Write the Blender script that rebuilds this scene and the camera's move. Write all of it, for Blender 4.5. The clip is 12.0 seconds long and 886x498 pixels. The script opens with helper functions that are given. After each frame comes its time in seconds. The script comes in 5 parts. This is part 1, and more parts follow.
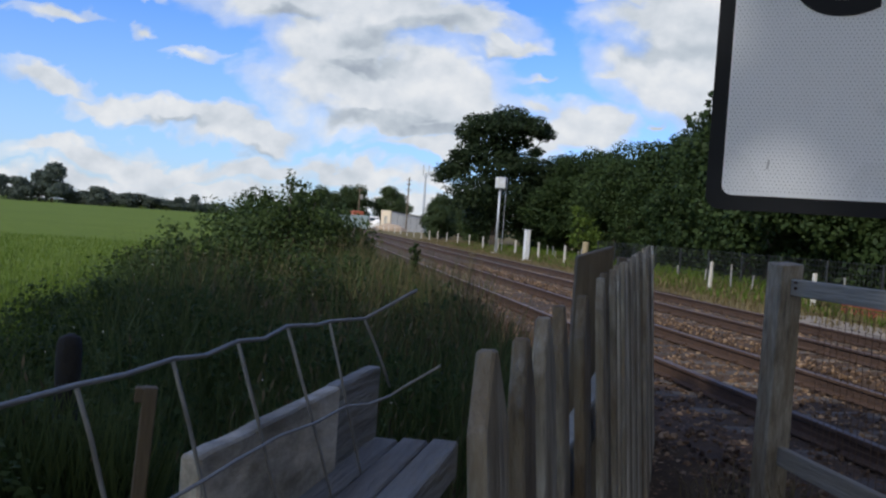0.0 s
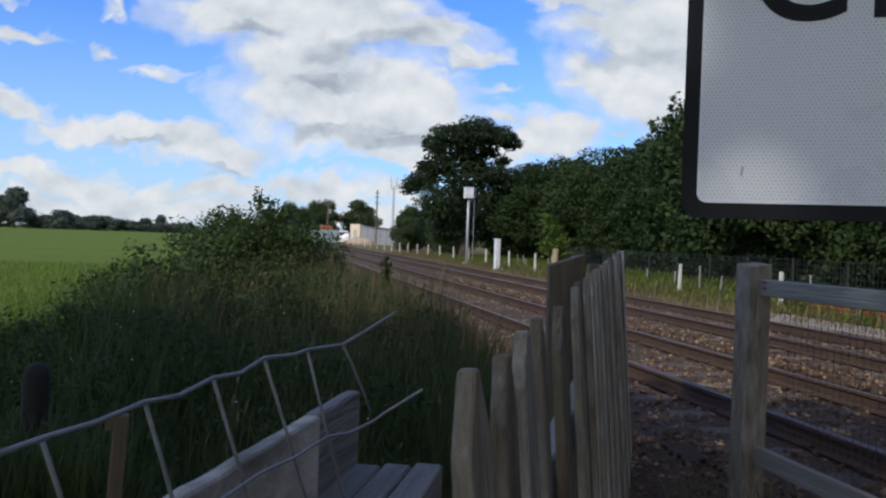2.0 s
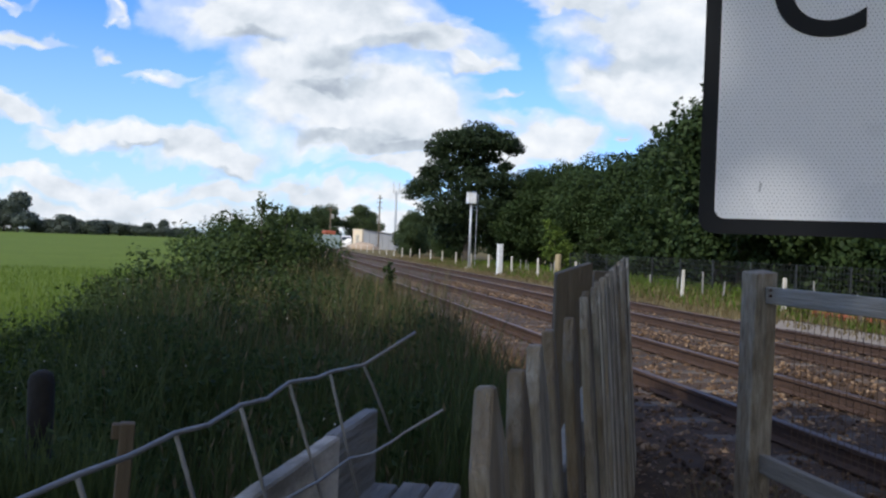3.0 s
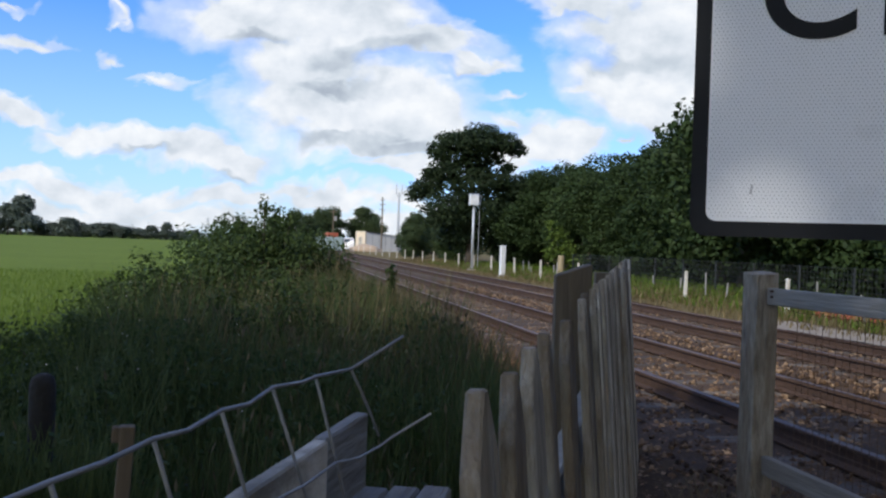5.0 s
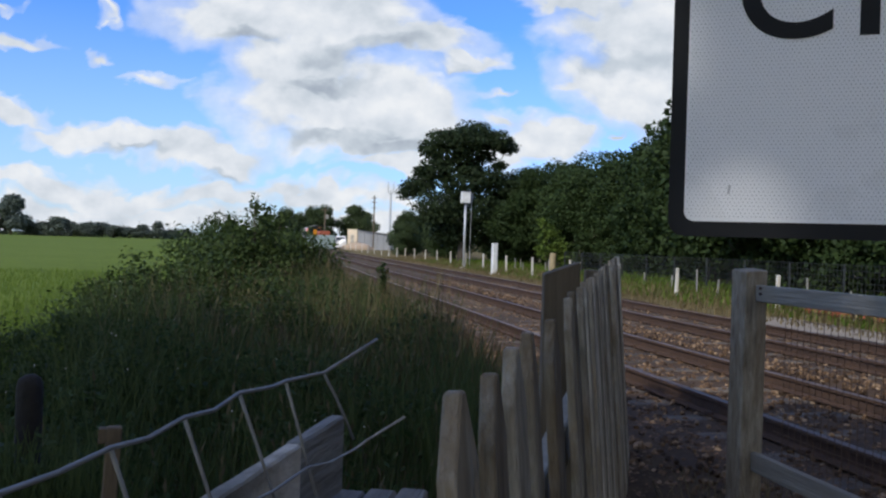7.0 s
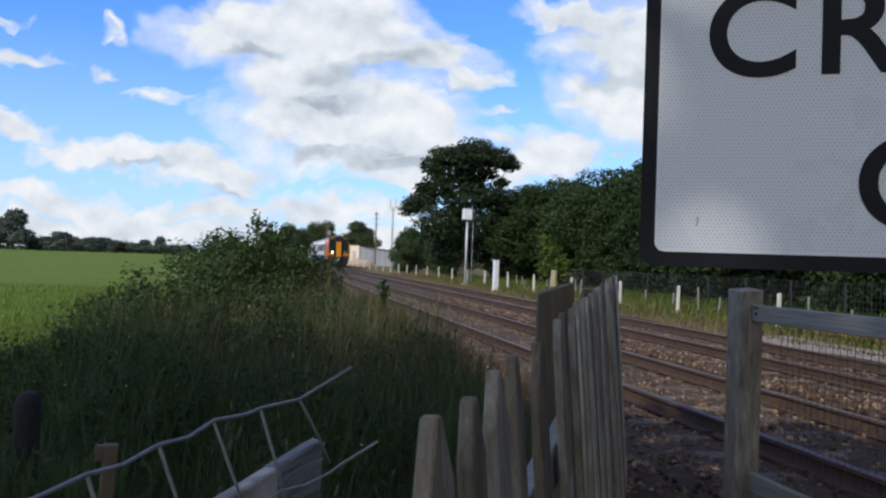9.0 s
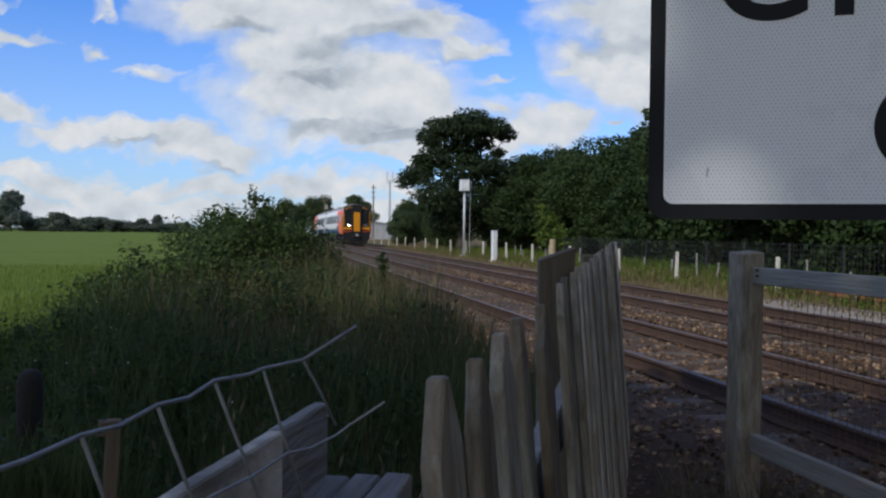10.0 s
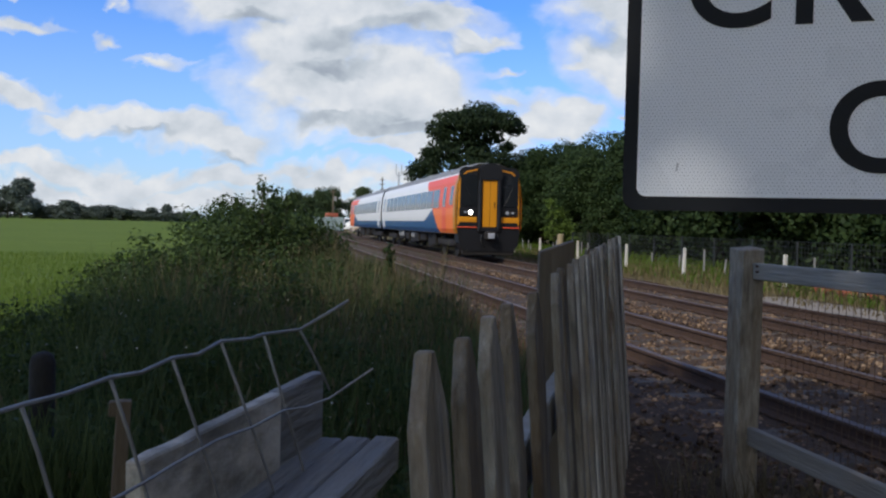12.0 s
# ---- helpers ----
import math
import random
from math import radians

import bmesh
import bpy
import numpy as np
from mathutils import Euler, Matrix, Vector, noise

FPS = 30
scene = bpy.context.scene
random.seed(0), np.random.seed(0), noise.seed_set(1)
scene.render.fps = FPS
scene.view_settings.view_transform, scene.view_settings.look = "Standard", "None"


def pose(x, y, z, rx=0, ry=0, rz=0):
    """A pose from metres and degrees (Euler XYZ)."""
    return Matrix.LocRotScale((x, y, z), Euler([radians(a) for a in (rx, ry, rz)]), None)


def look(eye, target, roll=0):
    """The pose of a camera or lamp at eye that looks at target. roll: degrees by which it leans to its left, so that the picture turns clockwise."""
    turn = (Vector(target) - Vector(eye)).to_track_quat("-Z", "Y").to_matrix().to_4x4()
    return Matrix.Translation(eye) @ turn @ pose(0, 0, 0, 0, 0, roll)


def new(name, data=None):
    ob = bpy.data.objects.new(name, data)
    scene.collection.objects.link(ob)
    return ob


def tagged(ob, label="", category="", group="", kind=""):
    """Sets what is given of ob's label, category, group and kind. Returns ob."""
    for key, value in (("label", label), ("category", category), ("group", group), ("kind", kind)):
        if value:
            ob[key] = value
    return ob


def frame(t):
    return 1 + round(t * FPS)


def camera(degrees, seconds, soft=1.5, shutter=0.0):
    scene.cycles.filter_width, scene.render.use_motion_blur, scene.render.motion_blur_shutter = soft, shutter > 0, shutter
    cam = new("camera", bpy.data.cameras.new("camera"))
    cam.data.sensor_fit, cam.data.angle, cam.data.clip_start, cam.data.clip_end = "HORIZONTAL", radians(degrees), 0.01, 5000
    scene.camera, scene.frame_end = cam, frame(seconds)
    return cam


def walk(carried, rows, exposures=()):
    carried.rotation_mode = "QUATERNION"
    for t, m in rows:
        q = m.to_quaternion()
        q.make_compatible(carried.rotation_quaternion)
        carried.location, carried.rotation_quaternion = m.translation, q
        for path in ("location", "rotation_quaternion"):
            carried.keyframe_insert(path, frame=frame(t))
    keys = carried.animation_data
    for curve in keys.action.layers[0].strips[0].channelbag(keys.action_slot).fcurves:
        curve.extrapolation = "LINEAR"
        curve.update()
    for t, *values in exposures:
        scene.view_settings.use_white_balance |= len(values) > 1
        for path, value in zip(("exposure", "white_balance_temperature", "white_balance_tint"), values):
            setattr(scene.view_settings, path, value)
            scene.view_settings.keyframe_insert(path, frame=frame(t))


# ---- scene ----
cam = camera(56.5, 12.0, soft=2.3)
PATH = [
    (0, (0.117, -0.166, 1.288), (0.461, 1.803, 1.232), 4.0),
    (0.5, (0.103, -0.152, 1.283), (0.491, 1.81, 1.252), 4.9),
    (1, (0.106, -0.143, 1.292), (0.497, 1.818, 1.273), 3.3),
    (1.5, (0.11, -0.143, 1.291), (0.523, 1.814, 1.27), 2.3),
    (2, (0.114, -0.151, 1.294), (0.527, 1.806, 1.269), 2.0),
    (2.5, (0.115, -0.151, 1.299), (0.53, 1.805, 1.274), 1.9),
    (3, (0.101, -0.144, 1.304), (0.508, 1.814, 1.291), 2.1),
    (5, (0.112, -0.147, 1.306), (0.512, 1.813, 1.297), 1.9),
    (5.5, (0.11, -0.147, 1.306), (0.517, 1.811, 1.296), 1.9),
    (6, (0.116, -0.147, 1.307), (0.528, 1.81, 1.295), 1.8),
    (6.5, (0.123, -0.146, 1.308), (0.543, 1.809, 1.294), 1.6),
    (8.5, (0.133, -0.171, 1.32), (0.544, 1.786, 1.32), 2.0),
    (9, (0.142, -0.182, 1.323), (0.555, 1.775, 1.349), 1.9),
    (9.5, (0.145, -0.172, 1.319), (0.555, 1.786, 1.314), 1.3),
    (10, (0.142, -0.158, 1.309), (0.561, 1.798, 1.267), 0.6),
    (10.5, (0.123, -0.139, 1.309), (0.551, 1.814, 1.25), 0.5),
    (11, (0.108, -0.106, 1.307), (0.526, 1.849, 1.251), 1.2),
    (11.5, (0.116, -0.144, 1.295), (0.517, 1.815, 1.246), 1.4),
    (12, (0.147, -0.232, 1.303), (0.547, 1.727, 1.244), 1.4),
]
EXPOSE = [(0, -0.18), (0.5, -0.25), (1.0, 0.05), (1.5, -0.1), (2.0, -0.17), (2.5, -0.15), (3.0, 0.08), (5.0, 0.06), (6.0, 0.03), (6.5, -0.1), (8.5, 0.0), (9.0, 0.0), (9.5, -0.15), (10.0, -0.3), (10.5, -0.35), (11.0, -0.3), (11.5, -0.2), (12.0, -0.2)]
walk(cam, [(t, look(eye, target, roll)) for t, eye, target, roll in PATH], EXPOSE)

# ---- world, sun ----
SUN_TO = Vector((-0.60, -0.54, 0.60)).normalized()
HEAD = radians(12.0)


def nd(nt, kind, **vals):
    n = nt.nodes.new(kind)
    for k, v in vals.items():
        n.inputs[k].default_value = v
    return n


def m_op(nt, op, a, b=None, c=None):
    n = nt.nodes.new("ShaderNodeMath")
    n.operation = op
    for i, v in enumerate((a, b, c)):
        if v is None:
            continue
        if isinstance(v, (int, float)):
            n.inputs[i].default_value = v
        else:
            nt.links.new(v, n.inputs[i])
    return n.outputs[0]


def v_op(nt, op, a, b=None):
    n = nt.nodes.new("ShaderNodeVectorMath")
    n.operation = op
    for i, v in enumerate((a, b)):
        if v is None:
            continue
        if isinstance(v, tuple):
            n.inputs[i].default_value = v
        else:
            nt.links.new(v, n.inputs[i])
    return n


def ramp(nt, fac, stops, interp="LINEAR"):
    r = nt.nodes.new("ShaderNodeValToRGB")
    r.color_ramp.interpolation = interp
    while len(r.color_ramp.elements) < len(stops):
        r.color_ramp.elements.new(0.5)
    for e, (p, c) in zip(r.color_ramp.elements, stops):
        e.position = p
        e.color = (*c, 1) if isinstance(c, tuple) else (c, c, c, 1)
    nt.links.new(fac, r.inputs[0])
    return r.outputs[0]


def mixc(nt, fac, a, b):
    n = nt.nodes.new("ShaderNodeMix")
    n.data_type = "RGBA"
    for sock, v in ((n.inputs[0], fac), (n.inputs[6], a), (n.inputs[7], b)):
        if isinstance(v, (int, float)):
            sock.default_value = v
        elif isinstance(v, tuple):
            sock.default_value = (*v, 1)
        else:
            nt.links.new(v, sock)
    return n.outputs[2]


def build_world():
    w = bpy.data.worlds.new("sky")
    w.use_nodes = True
    scene.world = w
    nt = w.node_tree
    nt.nodes.clear()
    out = nt.nodes.new("ShaderNodeOutputWorld")
    bg = nt.nodes.new("ShaderNodeBackground")
    sky = nt.nodes.new("ShaderNodeTexSky")
    sky.sky_type = "NISHITA"
    sky.sun_disc = False
    sky.sun_elevation = math.asin(SUN_TO.z)
    sky.sun_rotation = math.atan2(SUN_TO.x, SUN_TO.y)
    sky.air_density, sky.dust_density, sky.ozone_density = 1.0, 0.5, 2.0
    tc = nt.nodes.new("ShaderNodeTexCoord")
    rot = nt.nodes.new("ShaderNodeVectorRotate")
    rot.rotation_type = "Z_AXIS"
    rot.inputs["Angle"].default_value = HEAD
    nt.links.new(tc.outputs["Generated"], rot.inputs["Vector"])
    sep = nt.nodes.new("ShaderNodeSeparateXYZ")
    nt.links.new(rot.outputs[0], sep.inputs[0])
    x, y, z = sep.outputs
    ay = m_op(nt, "MAXIMUM", m_op(nt, "ABSOLUTE", y), 0.05)
    comb = nt.nodes.new("ShaderNodeCombineXYZ")
    nt.links.new(m_op(nt, "DIVIDE", x, ay), comb.inputs[0])
    nt.links.new(m_op(nt, "DIVIDE", z, ay), comb.inputs[1])
    uv = comb.outputs[0]
    # the layer as it lies overhead, for all the sky round about
    plane = nt.nodes.new("ShaderNodeCombineXYZ")
    zz = m_op(nt, "ADD", m_op(nt, "MAXIMUM", z, 0.0), 0.16)
    nt.links.new(m_op(nt, "DIVIDE", x, zz), plane.inputs[0])
    nt.links.new(m_op(nt, "DIVIDE", y, zz), plane.inputs[1])

    def noise_at(vec, scale, detail, rough, off=(0, 0, 0), squash=(1, 1.45, 1)):
        n = nd(nt, "ShaderNodeTexNoise", Scale=scale, Detail=detail, Roughness=rough)
        nt.links.new(v_op(nt, "MULTIPLY", v_op(nt, "ADD", vec, off).outputs[0], squash).outputs[0], n.inputs["Vector"])
        return n

    def push(vec, scale, amount, off=(0, 0, 0)):
        w = v_op(nt, "SCALE", v_op(nt, "SUBTRACT", noise_at(vec, scale, 3.0, 0.5, off).outputs["Color"], (0.5, 0.5, 0.5)).outputs[0])
        w.inputs["Scale"].default_value = amount
        return v_op(nt, "ADD", vec, w.outputs[0]).outputs[0]

    wuv = push(push(uv, 7.0, 0.085), 22.0, 0.055, (4, 2, 0))
    # cloud bodies: across, up, half width, half height, weight
    bodies = [(-0.24, 0.275, 0.13, 0.055), (-0.14, 0.285, 0.12, 0.065), (-0.035, 0.245, 0.09, 0.035), (0.025, 0.225, 0.06, 0.020, 0.8), (-0.19, 0.215, 0.09, 0.040),
              (-0.16, 0.165, 0.12, 0.060), (-0.06, 0.165, 0.11, 0.055), (-0.10, 0.120, 0.14, 0.028), (-0.05, 0.092, 0.10, 0.014, 0.8), (0.06, 0.150, 0.08, 0.025, 0.55), (0.05, 0.188, 0.05, 0.012, 0.5),
              (0.125, 0.128, 0.065, 0.036), (0.08, 0.115, 0.06, 0.030, 0.8), (0.20, 0.130, 0.014, 0.010, 0.8), (0.255, 0.275, 0.15, 0.05), (0.15, 0.308, 0.09, 0.018, 0.8), (0.24, 0.205, 0.11, 0.062), (0.30, 0.24, 0.16, 0.12), (0.16, 0.195, 0.05, 0.018, 0.6),
              (-0.265, 0.092, 0.055, 0.024), (-0.32, 0.100, 0.06, 0.024), (-0.385, 0.112, 0.07, 0.020), (-0.45, 0.125, 0.06, 0.020), (-0.53, 0.150, 0.07, 0.022, 0.9),
              (-0.53, 0.230, 0.075, 0.018, 0.7), (-0.55, 0.275, 0.05, 0.014, 0.5), (-0.42, 0.226, 0.04, 0.014, 0.45), (-0.35, 0.190, 0.07, 0.017, 0.55), (-0.41, 0.265, 0.03, 0.014, 0.4),
              (-0.50, 0.060, 0.09, 0.020), (-0.38, 0.050, 0.09, 0.018), (-0.27, 0.050, 0.08, 0.018), (-0.15, 0.060, 0.10, 0.020, 0.9), (-0.05, 0.055, 0.08, 0.018, 0.8), (-0.40, 0.018, 0.30, 0.020), (-0.05, 0.022, 0.30, 0.020, 0.9)]
    # their grey undersides
    bases = [(-0.10, 0.232, 0.12, 0.024), (-0.15, 0.190, 0.07, 0.016), (-0.07, 0.112, 0.11, 0.018), (-0.155, 0.118, 0.07, 0.012), (0.20, 0.235, 0.10, 0.025), (-0.27, 0.074, 0.05, 0.009), (0.0, 0.215, 0.05, 0.012), (-0.40, 0.098, 0.08, 0.008), (-0.24, 0.245, 0.06, 0.016)]

    def cover(vec, items, blend):
        best = None
        for cx, cy, rx, ry, *weight in items:
            d = v_op(nt, "MULTIPLY", v_op(nt, "SUBTRACT", vec, (cx, cy, 0)).outputs[0], (1 / rx, 1 / ry, 0))
            l = m_op(nt, "SUBTRACT", weight[0] if weight else 1.0, v_op(nt, "LENGTH", d.outputs[0]).outputs["Value"])
            best = l if best is None else m_op(nt, "SMOOTH_MAX", best, l, blend)
        return best

    body = m_op(nt, "MAXIMUM", cover(wuv, bodies, 0.28), -1.2)
    under = ramp(nt, cover(wuv, bases, 0.3), [(0.0, 0.0), (0.75, 1.0)], "EASE")
    fine = noise_at(uv, 8.0, 8.0, 0.52, (0.3, 0, 0), (1, 1.25, 1)).outputs["Fac"]
    above = noise_at(uv, 8.0, 8.0, 0.52, (0.296, 0.016, 0), (1, 1.25, 1)).outputs["Fac"]
    high = m_op(nt, "MULTIPLY", m_op(nt, "SUBTRACT", noise_at(plane.outputs[0], 0.9, 8.0, 0.55, (3, 1, 0)).outputs["Fac"], 0.5), 1.2)
    dens = m_op(nt, "ADD", m_op(nt, "MULTIPLY", body, 1.1), m_op(nt, "MULTIPLY", m_op(nt, "SUBTRACT", fine, 0.5), 1.25))
    # beyond the bodies a broken layer goes on all round
    away = ramp(nt, y, [(0.55, 1.0), (0.80, 0.0)])
    dens = m_op(nt, "ADD", dens, m_op(nt, "MULTIPLY", away, m_op(nt, "ADD", high, 1.31)))
    mask = ramp(nt, m_op(nt, "ADD", m_op(nt, "MULTIPLY", dens, 0.5), 0.37), [(0.28, 0.0), (0.42, 0.5), (0.57, 1.0)], "EASE")
    relief = m_op(nt, "SUBTRACT", fine, above)
    shade = m_op(nt, "ADD", m_op(nt, "MULTIPLY", relief, 1.9), m_op(nt, "SUBTRACT", 0.72, m_op(nt, "MULTIPLY", under, 0.34)))
    ccol = ramp(nt, shade, [(0.18, (0.40, 0.46, 0.55)), (0.45, (0.59, 0.66, 0.74)), (0.72, (0.78, 0.83, 0.90)), (0.9, (0.90, 0.93, 0.97))])
    skyc = nt.nodes.new("ShaderNodeVectorMath")
    skyc.operation = "MULTIPLY"
    nt.links.new(sky.outputs[0], skyc.inputs[0])
    skyc.inputs[1].default_value = SKY_GAIN
    # thin veil low down
    veil = m_op(nt, "MULTIPLY", ramp(nt, z, [(0.0, 1.0), (0.06, 0.55), (0.25, 0.0)]), 0.75)
    base = mixc(nt, veil, skyc.outputs[0], (0.66, 0.77, 0.90))
    # clouds glow brighter towards the sun
    near_sun = m_op(nt, "MAXIMUM", v_op(nt, "DOT_PRODUCT", tc.outputs["Generated"], tuple(SUN_TO)).outputs["Value"], 0.0)
    lit = mixc(nt, m_op(nt, "POWER", near_sun, 2.0), ccol, (1.35, 1.22, 1.0))
    col = mixc(nt, mask, base, lit)
    nt.links.new(col, bg.inputs["Color"])
    bg.inputs["Strength"].default_value = 1.0
    nt.links.new(bg.outputs[0], out.inputs["Surface"])


SKY_GAIN = (0.074, 0.130, 0.228)
build_world()
sun = new("sun", bpy.data.lights.new("sun", "SUN"))
sun.data.energy, sun.data.angle, sun.data.color = 3.4, radians(0.6), (1.0, 0.95, 0.86)
sun.matrix_world = look((0, 0, 30), Vector((0, 0, 30)) - SUN_TO)


# ---- materials ----
def material(name, stops, scale=8.0, rough=0.8, metal=0.0, bump=0.3, bump_scale=None, stretch=(1, 1, 1), rand=0.0, stain=None, spec=0.4, big=0.6, coat=0.0):
    """Two scales of noise between the stops' colours, relief and roughness variation; stain: (colour, amount)."""
    m = bpy.data.materials.new(name)
    m.use_nodes = True
    nt = m.node_tree
    b = nt.nodes["Principled BSDF"]
    tc = nt.nodes.new("ShaderNodeTexCoord")
    mp = nt.nodes.new("ShaderNodeMapping")
    mp.inputs["Scale"].default_value = stretch
    nt.links.new(tc.outputs["Object"], mp.inputs["Vector"])
    n1 = nd(nt, "ShaderNodeTexNoise", Scale=scale, Detail=8.0, Roughness=0.65)
    n2 = nd(nt, "ShaderNodeTexNoise", Scale=scale * 0.13, Detail=4.0)
    info = nt.nodes.new("ShaderNodeObjectInfo")
    shift = v_op(nt, "ADD", mp.outputs[0], None)
    sc = v_op(nt, "SCALE", (7.0, 13.0, 5.0))
    nt.links.new(info.outputs["Random"], sc.inputs["Scale"])
    nt.links.new(sc.outputs[0], shift.inputs[1])
    for n in (n1, n2):
        nt.links.new(shift.outputs[0], n.inputs["Vector"])
    f = m_op(nt, "ADD", m_op(nt, "MULTIPLY", n1.outputs["Fac"], 1 - big * 0.5), m_op(nt, "MULTIPLY", n2.outputs["Fac"], big * 0.5))
    if rand:
        isl = nt.nodes.new("ShaderNodeNewGeometry")
        r = m_op(nt, "ADD", info.outputs["Random"], isl.outputs["Random Per Island"])
        f = m_op(nt, "ADD", f, m_op(nt, "MULTIPLY", m_op(nt, "SUBTRACT", m_op(nt, "FRACT", r), 0.5), rand))
    col = ramp(nt, f, stops)
    if stain:
        n3 = nd(nt, "ShaderNodeTexNoise", Scale=scale * 0.4, Detail=6.0, Roughness=0.7)
        nt.links.new(shift.outputs[0], n3.inputs["Vector"])
        k = ramp(nt, n3.outputs["Fac"], [(0.5 - 0.1 * stain[1], 0.0), (0.62 - 0.1 * stain[1], 1.0)])
        col = mixc(nt, m_op(nt, "MULTIPLY", k, stain[1]), col, stain[0])
    nt.links.new(col, b.inputs["Base Color"])
    nt.links.new(m_op(nt, "ADD", rough - 0.12, m_op(nt, "MULTIPLY", n1.outputs["Fac"], 0.24)), b.inputs["Roughness"])
    b.inputs["Metallic"].default_value = metal
    b.inputs["Specular IOR Level"].default_value = spec
    b.inputs["Coat Weight"].default_value = coat
    if bump:
        bp = nd(nt, "ShaderNodeBump", Strength=bump, Distance=0.02)
        n4 = nd(nt, "ShaderNodeTexNoise", Scale=bump_scale or scale * 2.5, Detail=6.0)
        nt.links.new(shift.outputs[0], n4.inputs["Vector"])
        nt.links.new(n4.outputs["Fac"], bp.inputs["Height"])
        nt.links.new(bp.outputs[0], b.inputs["Normal"])
    return m


def leaf_material(name, dark, light, trans=0.35, rough=0.55):
    m = bpy.data.materials.new(name)
    m.use_nodes = True
    nt = m.node_tree
    b = nt.nodes["Principled BSDF"]
    out = nt.nodes["Material Output"]
    isl = nt.nodes.new("ShaderNodeNewGeometry")
    info = nt.nodes.new("ShaderNodeObjectInfo")
    tc = nt.nodes.new("ShaderNodeTexCoord")
    n = nd(nt, "ShaderNodeTexNoise", Scale=0.7, Detail=3.0)
    nt.links.new(tc.outputs["Object"], n.inputs["Vector"])
    f = m_op(nt, "ADD", m_op(nt, "MULTIPLY", isl.outputs["Random Per Island"], 0.55), m_op(nt, "MULTIPLY", n.outputs["Fac"], 0.5))
    f = m_op(nt, "ADD", f, m_op(nt, "MULTIPLY", m_op(nt, "SUBTRACT", info.outputs["Random"], 0.5), 0.25))
    col = ramp(nt, f, [(0.1, dark), (0.95, light)])
    nt.links.new(col, b.inputs["Base Color"])
    b.inputs["Roughness"].default_value = rough
    b.inputs["Specular IOR Level"].default_value = 0.12
    t = nt.nodes.new("ShaderNodeBsdfTranslucent")
    nt.links.new(col, t.inputs["Color"])
    mx = nt.nodes.new("ShaderNodeMixShader")
    mx.inputs[0].default_value = trans
    nt.links.new(b.outputs[0], mx.inputs[1])
    nt.links.new(t.outputs[0], mx.inputs[2])
    nt.links.new(mx.outputs[0], out.inputs["Surface"])
    return m


def plain(name, col, rough=0.5, metal=0.0, coat=0.0):
    return material(name, [(0.2, tuple(c * 0.82 for c in col)), (0.8, col)], scale=6.0, rough=rough, metal=metal, bump=0.05, coat=coat)


def glow(name, col, strength):
    m = bpy.data.materials.new(name)
    m.use_nodes = True
    b = m.node_tree.nodes["Principled BSDF"]
    b.inputs["Base Color"].default_value = (*col, 1)
    b.inputs["Emission Color"].default_value = (*col, 1)
    b.inputs["Emission Strength"].default_value = strength
    return m


M = {}
M["wood"] = material("weathered_wood", [(0.25, (0.085, 0.070, 0.05)), (0.43, (0.27, 0.238, 0.18)), (0.6, (0.46, 0.415, 0.325)), (0.78, (0.68, 0.63, 0.51))], scale=30, rough=0.85, bump=0.8, stretch=(1, 1, 0.22), rand=0.4, stain=((0.20, 0.145, 0.08), 0.55))
M["wood_h"] = material("weathered_rail_wood", [(0.25, (0.14, 0.125, 0.10)), (0.55, (0.25, 0.23, 0.19)), (0.8, (0.36, 0.335, 0.285))], scale=22, rough=0.85, bump=0.6, stretch=(1, 0.09, 1), rand=0.15)
M["wood_pale"] = material("peeling_pale_board", [(0.30, (0.10, 0.09, 0.07)), (0.42, (0.32, 0.285, 0.225)), (0.53, (0.58, 0.53, 0.44)), (0.70, (0.76, 0.71, 0.62))], scale=26, rough=0.85, bump=0.3, stretch=(0.5, 1, 1), stain=((0.13, 0.125, 0.11), 0.6))
M["wood_x"] = material("grey_plank_wood", [(0.25, (0.12, 0.11, 0.10)), (0.55, (0.25, 0.24, 0.22)), (0.8, (0.40, 0.39, 0.37))], scale=40, rough=0.85, bump=0.6, stretch=(0.12, 1, 1), rand=0.3)
M["char"] = material("blackened_timber", [(0.25, (0.008, 0.008, 0.008)), (0.75, (0.03, 0.028, 0.025))], scale=18, rough=0.9, bump=0.5)
M["wood_dark"] = material("dark_old_timber", [(0.25, (0.07, 0.054, 0.035)), (0.75, (0.19, 0.15, 0.10))], scale=18, rough=0.9, bump=0.6, stretch=(1, 1, 0.12))
M["wire"] = material("galvanised_wire", [(0.3, (0.20, 0.20, 0.195)), (0.7, (0.36, 0.36, 0.35))], scale=60, rough=0.6, metal=0.3, bump=0.1)
M["mesh_rust"] = material("rusty_mesh_wire", [(0.3, (0.06, 0.035, 0.02)), (0.7, (0.16, 0.10, 0.06))], scale=60, rough=0.8, bump=0.1)
M["mesh_dark"] = material("dark_mesh_wire", [(0.3, (0.015, 0.018, 0.018)), (0.7, (0.035, 0.04, 0.04))], scale=30, rough=0.7, bump=0.1)
M["rail_side"] = material("rusted_rail", [(0.25, (0.030, 0.017, 0.011)), (0.55, (0.068, 0.038, 0.023)), (0.8, (0.125, 0.072, 0.043))], scale=14, rough=0.85, bump=0.4)
M["rail_top"] = material("polished_rail_head", [(0.3, (0.10, 0.062, 0.040)), (0.7, (0.25, 0.19, 0.15))], scale=20, rough=0.5, metal=0.6, bump=0.05, stretch=(1, 0.05, 1))
